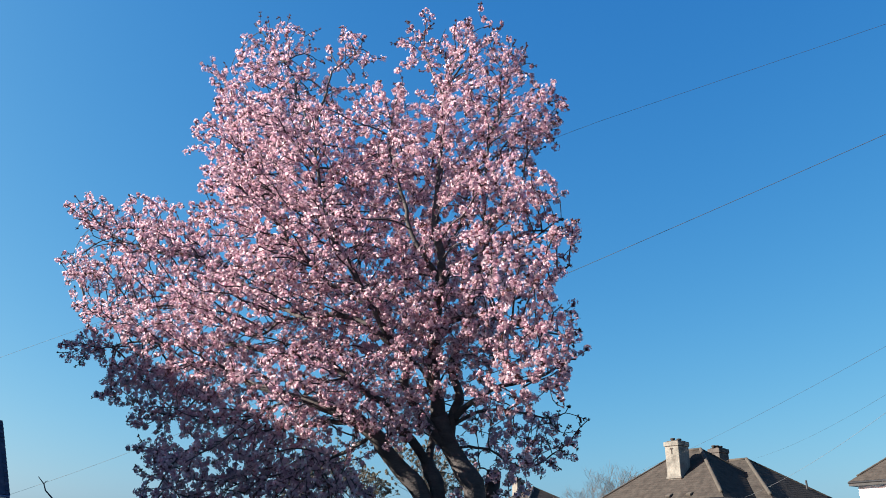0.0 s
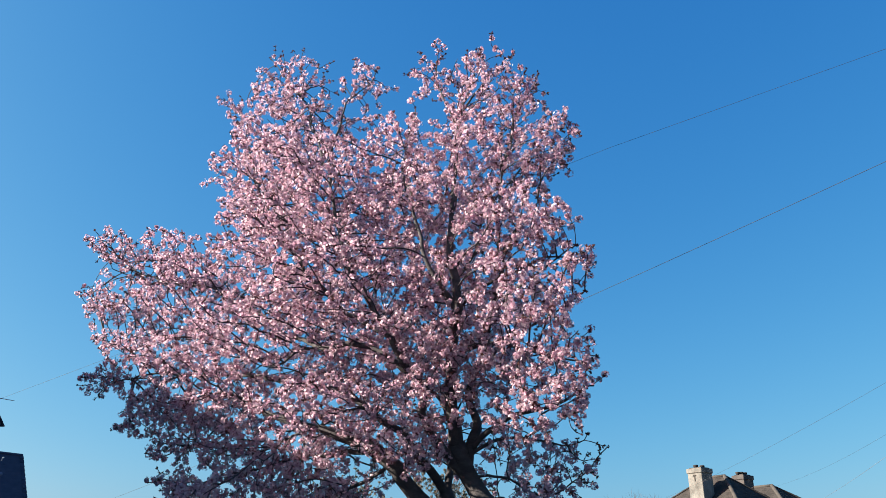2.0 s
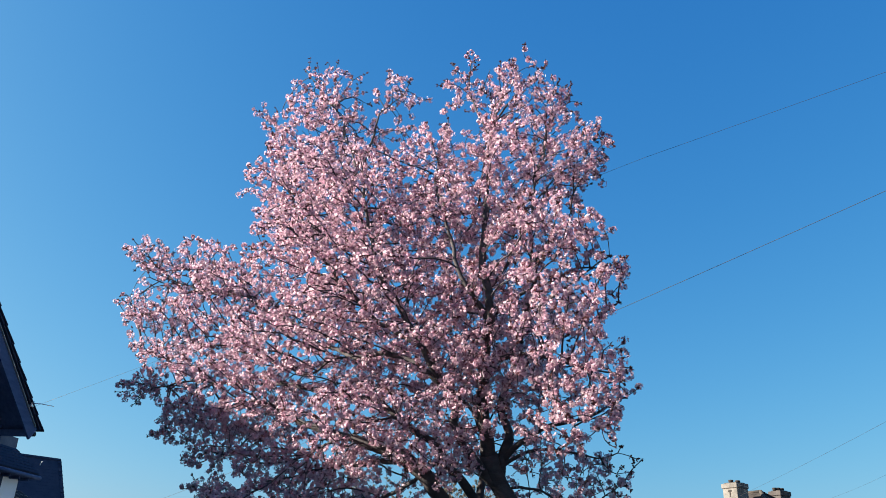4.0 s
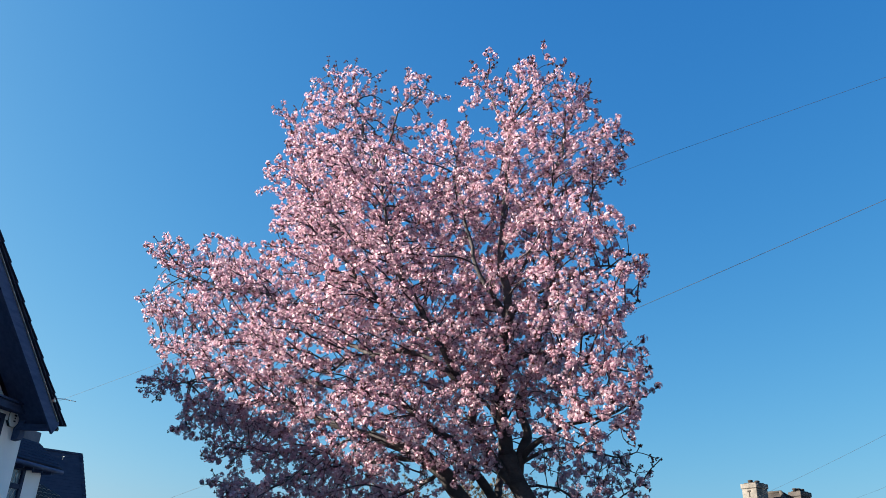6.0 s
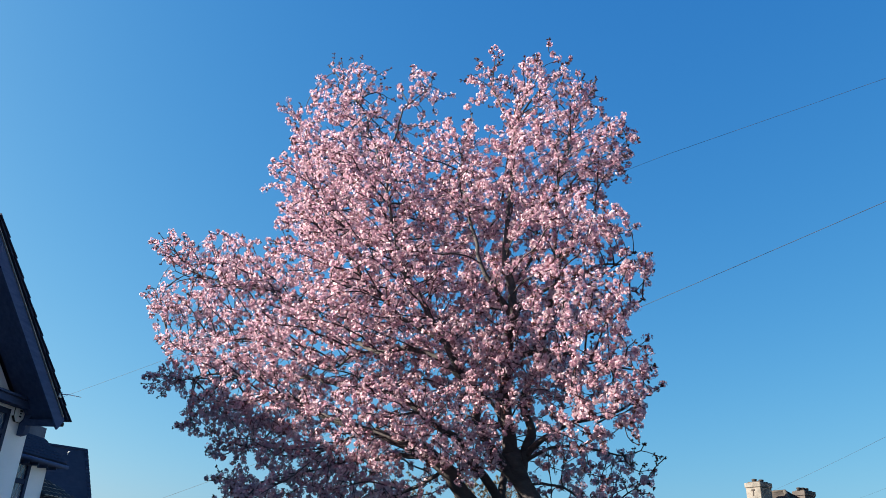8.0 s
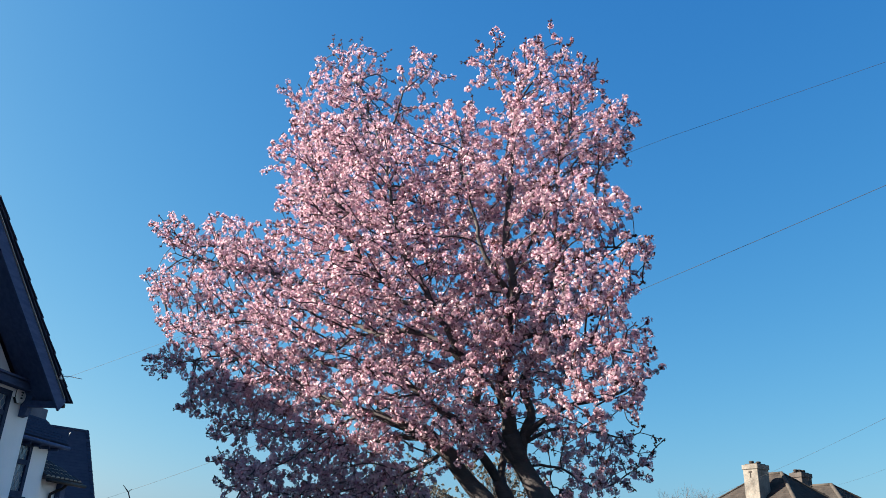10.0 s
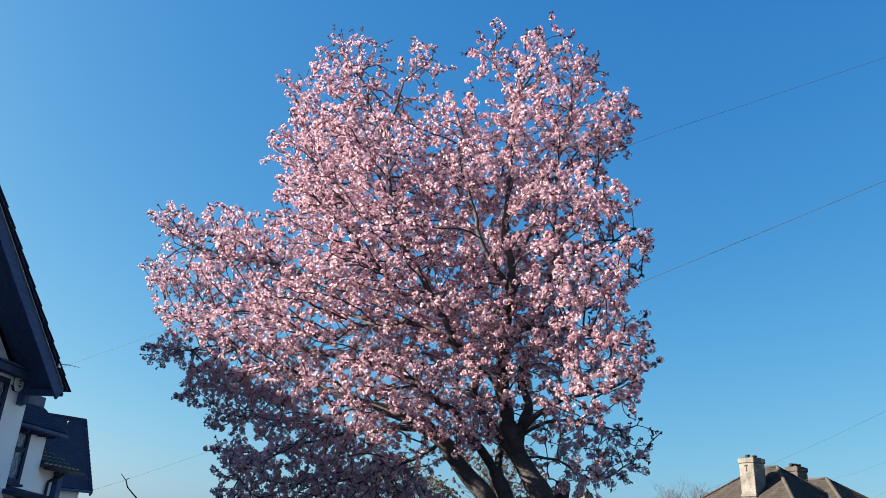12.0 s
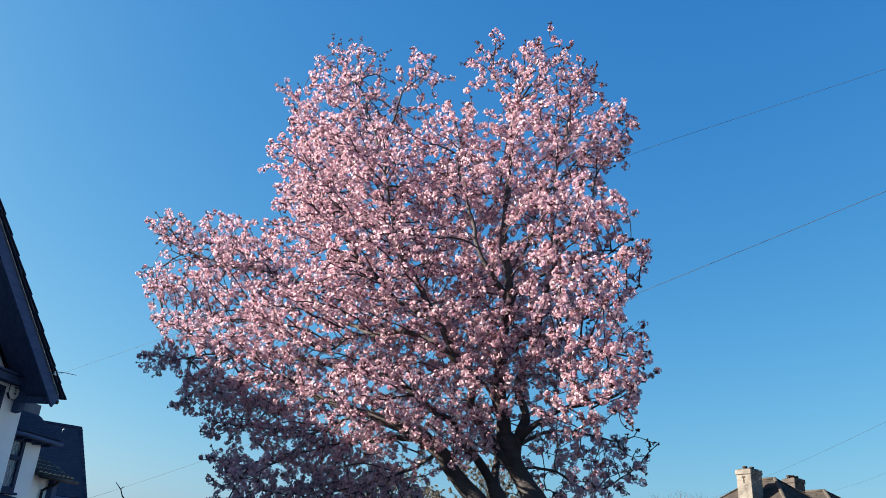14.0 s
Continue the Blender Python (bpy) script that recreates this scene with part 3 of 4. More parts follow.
def flowers(centres, outward, per, ball, size):
    """Flowers on little balls round the centres: a shared middle and five kite-shaped petals each."""
    C = np.repeat(np.array(centres), per, axis=0)
    O = np.repeat(np.array(outward), per, axis=0)
    m = len(C)
    d = rng.normal(size=(m, 3)) + O * 0.35
    d /= np.linalg.norm(d, axis=1)[:, None]
    mid = C + d * (ball * rng.uniform(0.5, 1.1, m) * np.repeat(rng.uniform(0.5, 1.3, len(centres)), per))[:, None]
    face = d + rng.normal(size=(m, 3)) * 0.2
    face /= np.linalg.norm(face, axis=1)[:, None]
    u = np.cross(face, rng.normal(size=(m, 3)))
    u /= np.linalg.norm(u, axis=1)[:, None]
    w = np.cross(face, u)
    s = (size * rng.uniform(0.75, 1.2, m))[:, None]
    cup = rng.uniform(-0.25, 0.5, m)[:, None]
    V = [mid]
    for k in range(5):
        a = 2 * np.pi * k / 5
        for da, rr, up in ((-0.56, 0.78, 0.55), (0.0, 1.0, 1.0), (0.56, 0.78, 0.55)):
            V.append(mid + (u * np.cos(a + da) + w * np.sin(a + da)) * s * rr + face * s * cup * up)
    V = np.stack(V, 1)
    one = np.array([[0, 1 + 3 * k, 2 + 3 * k, 3 + 3 * k] for k in range(5)])
    return V.reshape(-1, 3), (np.arange(m)[:, None, None] * 16 + one[None]).reshape(-1, 4)


v, f = flowers(spots, outs, 21, 0.060, 0.0207)
tagged(under(raw_mesh("blossom", v, f, PETAL), cherry), "clusters of pale pink five-petalled blossom", kind="stuff")


def blades(centres, outward, per, length, width, spread):
    """Small pointed leaves: a folded kite each."""
    C = np.repeat(np.array(centres), per, axis=0)
    O = np.repeat(np.array(outward), per, axis=0)
    m = len(C)
    d = O + rng.normal(size=(m, 3)) * spread
    d /= np.linalg.norm(d, axis=1)[:, None]
    w = np.cross(d, rng.normal(size=(m, 3)))
    w /= np.linalg.norm(w, axis=1)[:, None]
    n = np.cross(d, w)
    s = (length * rng.uniform(0.6, 1.2, m))[:, None]
    V = np.stack([C, C + d * s * 0.5 + w * width + n * width * 0.4, C + d * s, C + d * s * 0.5 - w * width + n * width * 0.4], 1)
    return V.reshape(-1, 3), (np.arange(m)[:, None] * 4 + np.arange(4)[None])


v, f = blades(spots, outs, 5, 0.070, 0.0075, 0.9)
tagged(under(raw_mesh("calyx", v, f, CALYX), cherry), "dark red flower stalks and buds", kind="stuff")
tips = []
for i in range(N_LIMB, n_all):
    if far[i] < 0.15:
        around = [q for q, _, _ in tree.find_range(nodes[i], 0.6)]
        lean = (sum(around, Vector()) / len(around) - nodes[i]).length if around else 1.0
        if lean > 0.17 or rng.random() < 0.12:
            tips.append(i)
at = [nodes[i] for i in tips] + [e[0] for e in limb_ends]
ways = [(nodes[i] - nodes[parents[i]]).normalized() for i in tips] + [e[1] for e in limb_ends]
v, f = blades(at, ways, 5, 0.052, 0.013, 0.8)
tagged(under(raw_mesh("young_leaf", v, f, LEAF), cherry), "bronze young leaves at the twig tips", kind="stuff")

# ---- the half-timbered house beside the tree ----
house = thing("gabled_house", (-13.0, 13.0, 0), "white rendered house with black timber and wide gable", "house")
RISE = 0.803                       # roof slope of the gable
APEX_Y, APEX_Z, EAVE_Z = 13.3, 8.17, 4.79
VERGE_X, WALL_X = -10.54, -11.45


def hpart(name, bm, material, label="", parent=None):
    ob = part(name, bm, material, None, label)
    return under(ob, parent or house) if not parent else sub(ob, parent)


def sub(ob, parent):
    """A piece under a part whose own frame is the world's."""
    ob.parent = parent
    return ob


def roof_z(y):
    return APEX_Z - abs(y - APEX_Y) * RISE


# walls: the main block, the gable front and its triangle under the roof
bm = bmesh.new()
box(bm, -18.3, WALL_X - 0.05, 8.5, 17.54, 0, 4.9)
hpart("wall", bm, RENDER, "white rendered front wall")
bm = bmesh.new()
tri = [(WALL_X, 9.6, 4.75), (WALL_X, 17.0, 4.75), (WALL_X, APEX_Y, roof_z(APEX_Y) - 0.3)]
slab(bm, tri, 0.25)
hpart("gable_panel", bm, RENDER, "cream plaster triangle under the gable")
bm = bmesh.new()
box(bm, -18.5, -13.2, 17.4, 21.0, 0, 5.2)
hpart("side_wall", bm, SIDE, "slate-grey side wall")
# roof of the gable: two slabs with their ridge along x, and an added unseen main roof behind with its ridge along y
for s in (1, -1):
    bm = bmesh.new()
    edge = [(VERGE_X, APEX_Y, APEX_Z), (-18.6, APEX_Y, APEX_Z), (-18.6, APEX_Y + s * 4.21, EAVE_Z), (VERGE_X, APEX_Y + s * 4.21, EAVE_Z)]
    slab(bm, edge[::s], 0.10)
    roof = hpart("roof", bm, DARK_TILE, "dark clay tiled gable roof")
    # tile ends along the verge, each course stepping over the next
    mesh = None
    for i in range(11):
        y0 = APEX_Y + s * (0.02 + i * 0.385)
        if mesh is None:
            b2 = bmesh.new()
            box(b2, -0.30, 0.035, -0.0, 0.56, -0.014, 0.014, 0.003)
            tile = part("tile", b2, DARK_TILE)
            mesh = tile.data
        else:
            tile = new("tile", mesh)
        lift = math.atan(RISE) - 0.075
        tile.matrix_basis = Matrix.Translation((VERGE_X, y0, roof_z(y0) + 0.045)) @ Matrix.Rotation(0 if s > 0 else math.pi, 4, "Z") @ Matrix.Rotation(-lift, 4, "X")
        if s < 0:
            tile.matrix_basis = tile.matrix_basis @ Matrix.Translation((0.265, 0, 0))
        sub(tile, roof)
    # board under the verge and the boarded soffit between it and the wall
    bm = bmesh.new()
    y1 = APEX_Y + s * 4.02
    a, b = Vector((VERGE_X - 0.06, APEX_Y, roof_z(APEX_Y) - 0.25)), Vector((VERGE_X - 0.06, y1, roof_z(y1) - 0.25))
    beam(bm, a - Vector((0, 0, 0.03)), b - Vector((0, 0, 0.03)), 0.05, 0.34)
    hpart("bargeboard", bm, TIMBER, "black painted bargeboard")
    bm = bmesh.new()
    lift = Vector((0.032, 0, 0.143))
    beam(bm, a + lift, b + lift, 0.05, 0.018)
    hpart("undercloak", bm, TILE_EDGE, "thin pale mortar line under the tile ends")
    bm = bmesh.new()
    low = [(VERGE_X - 0.09, APEX_Y, APEX_Z - 0.26), (WALL_X, APEX_Y, APEX_Z - 0.26), (WALL_X, y1, roof_z(y1) - 0.26), (VERGE_X - 0.09, y1, roof_z(y1) - 0.26)]
    slab(bm, low[::s], 0.03)
    hpart("soffit", bm, TIMBER, "dark boarded soffit")
    # purlin end that carries the foot of the verge
    y = APEX_Y + s * 3.88
    bm = bmesh.new()
    box(bm, WALL_X, VERGE_X - 0.10, y - 0.06, y + 0.06, roof_z(y) - 0.46, roof_z(y) - 0.31, 0.01)
    hpart("purlin", bm, TIMBER)
bm = bmesh.new()
tube(bm, [(VERGE_X - 0.1, 17.50, 4.70), (-15.0, 17.50, 4.70)], [0.055, 0.055], 10)
hpart("gutter", bm, PIPE, "black gutter")
bm = bmesh.new()
MR = 9.40                           # unseen main ridge, hipped into the gable; height set by its shadow on the cherry
west, east, hip_end = (-18.4, 15.4, 4.9), (-11.6, 15.4, 4.9), (-15.0, 13.4, MR)
for c in ([(-15.0, -4, MR), hip_end, west, (-18.4, -4, 4.9)], [hip_end, (-15.0, -4, MR), (-11.6, -4, 4.9), east], [hip_end, east, west]):
    slab(bm, c, 0.12)
hpart("main_roof", bm, DARK_TILE, "unseen dark tiled main roof added to shade the cherry")
# unseen wall block added to carry the shading roof
bm = bmesh.new()
box(bm, -18.2, -11.8, -3.7, 8.5, 0, 4.9)
hpart("unseen_rear_wall", bm, RENDER)
# jetty beam, shaped brackets
bm = bmesh.new()
box(bm, WALL_X, WALL_X + 0.24, 9.4, 17.28, 4.93, 5.10, 0.012)
box(bm, WALL_X, WALL_X + 0.30, 9.4, 17.30, 5.10, 5.15, 0.008)
hpart("jetty_beam", bm, TIMBER, "black jetty beam with moulded edge")
for y in (17.13, 12.8, 9.4):
    bm = bmesh.new()
    prof = [(0, 4.93), (0.27, 4.93), (0.27, 4.84), (0.21, 4.74), (0.17, 4.62), (0.18, 4.50), (0.15, 4.40), (0.0, 4.36)]
    ring = [[bm.verts.new((WALL_X - 0.04 + x, y + dy, z)) for x, z in prof] for dy in (0.0, 0.19)]
    bm.faces.new(ring[0])
    bm.faces.new(ring[1][::-1])
    for i in range(len(prof)):
        j = (i + 1) % len(prof)
        bm.faces.new((ring[0][j], ring[0][i], ring[1][i], ring[1][j]))
    hpart("bracket", bm, TIMBER, "curved black timber bracket")


def leaded_window(x, y0, y1, z0, z1, transom, lights):
    """A casement window in a wall that faces +x: frame, sill, panes with lead lattice."""
    bm = bmesh.new()
    w = 0.12
    rings = []
    for xx in (x + 0.05, x - 0.06):
        for k in (0.0, w):
            rings.append([bm.verts.new((xx, a, b)) for a, b in ((y0 + k, z0 + k), (y1 - k, z0 + k), (y1 - k, z1 - k), (y0 + k, z1 - k))])
    for k in range(4):
        n = (k + 1) % 4
        for p, q in ((0, 1), (1, 3), (3, 2), (2, 0)):
            bm.faces.new((rings[p][k], rings[p][n], rings[q][n], rings[q][k]))
    bmesh.ops.recalc_face_normals(bm, faces=bm.faces[:])
    win = hpart("window", bm, FRAME, "grey painted casement window with leaded lights")
    bm = bmesh.new()
    box(bm, x - 0.055, x + 0.047, y0 + w, y1 - w, transom, transom + w, 0.008)
    hpart("transom", bm, FRAME, parent=win)
    step = (y1 - y0) / lights
    for i in range(1, lights):
        bm = bmesh.new()
        box(bm, x - 0.05, x + 0.044, y0 + i * step - 0.035, y0 + i * step + 0.035, z0 + w, z1 - w, 0.008)
        hpart("mullion", bm, FRAME, parent=win)
    bm = bmesh.new()
    box(bm, x - 0.05, x + 0.12, y0 - 0.06, y1 + 0.06, z0 - 0.06, z0, 0.01)
    hpart("sill", bm, FRAME, parent=win)
    for i in range(lights):
        for a, b in ((z0 + w, transom), (transom + w, z1 - w)):
            l, r = y0 + i * step + 0.05, y0 + (i + 1) * step - 0.05
            bm = bmesh.new()
            box(bm, x - 0.012, x - 0.004, l, r, a, b)
            hpart("pane", bm, GLASS, "glass pane with sky reflection in its blue colour", parent=win)
            bm = bmesh.new()
            k, pitch = -(b - a), 0.16
            while k < r - l:
                for sgn in (1, -1):
                    t0, t1 = max(0.0, -k / 0.62), min(b - a, (r - l - k) / 0.62)
                    if t1 - t0 > 0.03:
                        ya, yb = k + 0.62 * t0, k + 0.62 * t1
                        if sgn < 0:
                            ya, yb = (r - l) - ya, (r - l) - yb
                        beam(bm, (x, l + ya, a + t0), (x, l + yb, a + t1), 0.009, 0.012, (1, 0, 0))
                k += pitch
            if len(bm.verts):
                hpart("lead_lattice", bm, CAME, "diamond lead lattice", parent=win)
            else:
                bm.free()


leaded_window(WALL_X - 0.04, 14.45, 16.66, 3.30, 4.86, 4.28, 3)

# recessed bay: wall, window, slated lean-to
bm = bmesh.new()
box(bm, -13.2, -12.2, 17.4, 19.83, 0, 4.10)
hpart("bay_wall", bm, RENDER, "white rendered recessed wall")
leaded_window(-12.17, 17.75, 19.02, 2.70, 4.02, 3.45, 2)
bm = bmesh.new()
slab(bm, [(-11.85, 17.42, 4.12), (-11.85, 20.15, 4.12), (-12.75, 20.3, 4.80), (-12.75, 17.42, 4.80)], 0.09)
slab(bm, [(-11.85, 20.15, 4.12), (-13.2, 20.6, 4.12), (-12.75, 20.3, 4.80)], 0.05)
hpart("lean_to_roof", bm, SLATE, "dark slated lean-to roof")
bm = bmesh.new()
tube(bm, [(-11.82, 17.45, 4.03), (-11.82, 20.15, 4.03)], [0.05, 0.05], 8)
box(bm, -12.2, -11.88, 17.42, 20.1, 3.99, 4.03)
hpart("lean_to_gutter", bm, TIMBER, "black gutter and fascia")
for i in range(6):
    bm = bmesh.new()
    y = 17.7 + i * 0.42
    box(bm, -12.2, -11.92, y, y + 0.05, 3.92, 3.99, 0.006)
    hpart("rafter_end", bm, TIMBER)
bm = bmesh.new()
slab(bm, [(-11.2, 17.45, 2.45), (-11.2, 18.9, 2.45), (-12.2, 18.7, 2.64), (-12.2, 17.45, 2.64)], 0.10)
slab(bm, [(-11.2, 18.9, 2.45), (-12.2, 19.75, 2.30), (-12.2, 18.7, 2.64)], 0.10)
hpart("bay_roof", bm, DARK_TILE, "dark tiled bay roof")

# porch wing with clay pantiles
bm = bmesh.new()
box(bm, -13.4, -12.5, 19.83, 21.25, 0, 3.25)
hpart("porch_wall", bm, RENDER)
bm = bmesh.new()
slab(bm, [(-12.1, 19.85, 3.28), (-12.1, 21.75, 3.28), (-13.0, 20.75, 3.86), (-13.0, 19.85, 3.86)], 0.06)
slab(bm, [(-12.1, 21.75, 3.28), (-13.4, 21.75, 3.28), (-13.0, 20.75, 3.86)], 0.06)
porch_roof = hpart("porch_roof", bm, PAN_TILE, "weathered clay pantile porch roof")
pan = None
for row in range(5):
    for col in range(8):
        f = row / 5
        y = 19.92 + col * 0.225
        if y > 21.68 - 1.0 * f:
            continue
        if pan is None:
            b2 = bmesh.new()
            arc = [b2.verts.new((0.0, 0.1 * math.sin(a) * 1.0, 0.045 * math.cos(a))) for a in [math.pi * (k / 6 - 0.5) for k in range(7)]]
            arc2 = [b2.verts.new((-0.24, v.co.y * 0.92, v.co.z)) for v in arc]
            for k in range(6):
                b2.faces.new((arc[k], arc[k + 1], arc2[k + 1], arc2[k]))
            b2.faces.new(arc[::-1]).material_index = 1
            pan_ob = part("tile", b2, PAN_TILE)
            pan_ob.data.materials.append(TILE_EDGE)
            pan = pan_ob.data
        else:
            pan_ob = new("tile", pan)
        pan_ob.matrix_basis = Matrix.Translation((-12.09 - 0.9 * f, y, 3.295 + 0.58 * f)) @ Matrix.Rotation(math.atan2(0.58, 0.9) - 0.06, 4, "Y")
        sub(pan_ob, porch_roof)
bm = bmesh.new()
tube(bm, [(-12.05, 19.85, 3.20), (-12.05, 21.78, 3.20)], [0.05, 0.05], 8)
hpart("porch_gutter", bm, PIPE, "black half-round gutter")
bm = bmesh.new()
way = spline([(-12.1, 20.9, 3.17), (-12.2, 20.88, 3.05), (-12.42, 20.80, 2.92), (-12.44, 20.78, 2.6), (-12.44, 20.78, 0.1)], 0.1)
tube(bm, way, [0.038] * len(way), 10)
hpart("downpipe", bm, PIPE, "black plastic downpipe")
bm = bmesh.new()
box(bm, -12.5, -12.34, 21.08, 21.32, 0, 3.2, 0.01)
hpart("post", bm, TIMBER, "black timber post")

# alarm box on the gable front
bell = thing("alarm_box", (WALL_X - 0.04, 16.96, 4.62), "white and black burglar alarm box on house wall", "alarm box")
bm = bmesh.new()
shape = [(1.5 * yy, 1.1 * zz) for yy, zz in ((-0.11, 0.10), (-0.12, 0.22), (-0.11, 0.33), (-0.05, 0.36), (0.05, 0.36), (0.11, 0.33), (0.12, 0.22), (0.11, 0.10), (0.05, 0.01), (-0.05, 0.01))]


def shield(bm, x0, x1, shrink):
    ring = [[bm.verts.new((x, yy * s, 0.18 + (zz - 0.18) * s)) for yy, zz in shape] for x, s in ((x0, 1.0), (x1, shrink))]
    bm.faces.new(ring[1])
    bm.faces.new(ring[0][::-1])
    for i in range(len(shape)):
        j = (i + 1) % len(shape)
        bm.faces.new((ring[0][i], ring[0][j], ring[1][j], ring[1][i]))
    return bm


part("back_box", shield(bm, 0.0, 0.06, 1.0), PIPE, bell, "black back box")
part("cover", shield(bmesh.new(), 0.062, 0.095, 0.86), WHITE, bell, "white front cover")
for z, w in ((0.25, 0.10), (0.19, 0.05), (0.12, 0.08)):
    bm = bmesh.new()
    box(bm, 0.094, 0.099, -w / 2, w / 2, z, z + 0.035)
    part("print_bar", bm, PIPE, bell)

def courses(bm, quad, n, thick=0.007):
    """A roof face laid in n overlapping courses of tiles: quad is eave left, eave right, top right, top left."""
    a, b, c, d = (Vector(p) for p in quad)
    nrm = (b - a).cross(d - a).normalized()
    lo, hi, last = nrm * thick * 1.3, nrm * thick * 0.2, None
    for i in range(n):
        f, g = i / n, (i + 1) / n
        p = [bm.verts.new(q) for q in (a.lerp(d, f) + lo, b.lerp(c, f) + lo, b.lerp(c, g) + hi, a.lerp(d, g) + hi)]
        bm.faces.new(p)
        if last:
            bm.faces.new((last[0], last[1], p[1], p[0]))
        last = (p[3], p[2])
    return bm


eave = [(-11.85, 17.42, 4.125), (-11.85, 20.15, 4.125), (-12.75, 20.3, 4.805), (-12.75, 17.42, 4.805)]
hpart("slating", courses(bmesh.new(), eave, 7, 0.010), SLATE, "overlapping courses of dark slate")


# ---- the next house down the road: steep dark roof ----
far_house = thing("steep_roofed_house", (-21.0, 33.0, 0), "white house with steep dark tiled roof", "house")
B, E = Vector((-19.76, 35.0, 6.70)), Vector((-18.07, 33.73, 3.46))
along = Vector((0.6, 0.8, 0))
A, D = B - along * 7, E - along * 7
over = Vector((E.x - B.x, E.y - B.y, 0))
B2, A2 = B - over + Vector((0, 0, -3.24)), A - over + Vector((0, 0, -3.24))
bm = bmesh.new()
slab(bm, [A, D, E, B], 0.14)
slab(bm, [B, B2, A2, A], 0.14)
under(part("roof", bm, DARK_TILE, None, "steep dark clay tiled roof"), far_house)
lie = [D, E, B, A] if (E - D).cross(A - D).z > 0 else [E, D, A, B]
up = (lie[1] - lie[0]).cross(lie[3] - lie[0]).normalized() * 0.012
under(part("tiling", courses(bmesh.new(), [p + up for p in lie], 22, 0.006), DARK_TILE, None, "overlapping courses of dark tiles"), far_house)
for i in range(17):
    f0 = i / 17
    p = B.lerp(E, f0)
    q = B.lerp(E, f0 + 1.25 / 17)
    n = (E - B).cross(along).normalized()
    n = n if n.z > 0 else -n
    bm = bmesh.new()
    slab(bm, [p + along * 0.03 + n * 0.01, p - along * 0.14 + n * 0.01, q - along * 0.14 + n * 0.05, q + along * 0.03 + n * 0.05], 0.02)
    under(part("tile", bm, DARK_TILE), far_house)
bm = bmesh.new()
i0 = -along * 0.35
base = [A + along * 0.3 - over * 0.8, A + along * 0.3 + over * 0.8, B + i0 + over * 0.8, B + i0 - over * 0.8]
vs = [bm.verts.new((p.x, p.y, 0)) for p in base] + [bm.verts.new((p.x, p.y, 3.95)) for p in base]
for q in ((0, 1, 5, 4), (1, 2, 6, 5), (2, 3, 7, 6), (3, 0, 4, 7)):
    bm.faces.new([vs[k] for k in q])
r0, r1 = bm.verts.new(A + along * 0.3 + Vector((0, 0, -0.2))), bm.verts.new(B + i0 + Vector((0, 0, -0.2)))
bm.faces.new((vs[4], vs[5], r0))
bm.faces.new((vs[6], vs[7], r1))
under(part("wall", bm, RENDER, None, "white rendered walls"), far_house)
bm = bmesh.new()
tube(bm, [D + Vector((0.03, -0.03, -0.08)), E + Vector((0.03, -0.03, -0.08))], [0.06, 0.06], 8)
beam(bm, B + along * 0.0 + Vector((0, 0, -0.25)), E + Vector((0, 0, -0.18)), 0.05, 0.22)
under(part("bargeboard", bm, TIMBER, None, "black bargeboard and gutter"), far_house)

at = Vector((0.15, -0.11, 0.10)) + Vector((-20.10, 33.93, 6.14))
bm = bmesh.new()
tube(bm, [at, at + Vector((0.01, 0, 0.10)), at + Vector((0.06, -0.04, 0.14)), at + Vector((0.13, -0.08, 0.13))], [0.012, 0.012, 0.014, 0.016], 8)
under(part("vent_cowl", bm, WHITE, None, "small white vent cowl"), far_house)


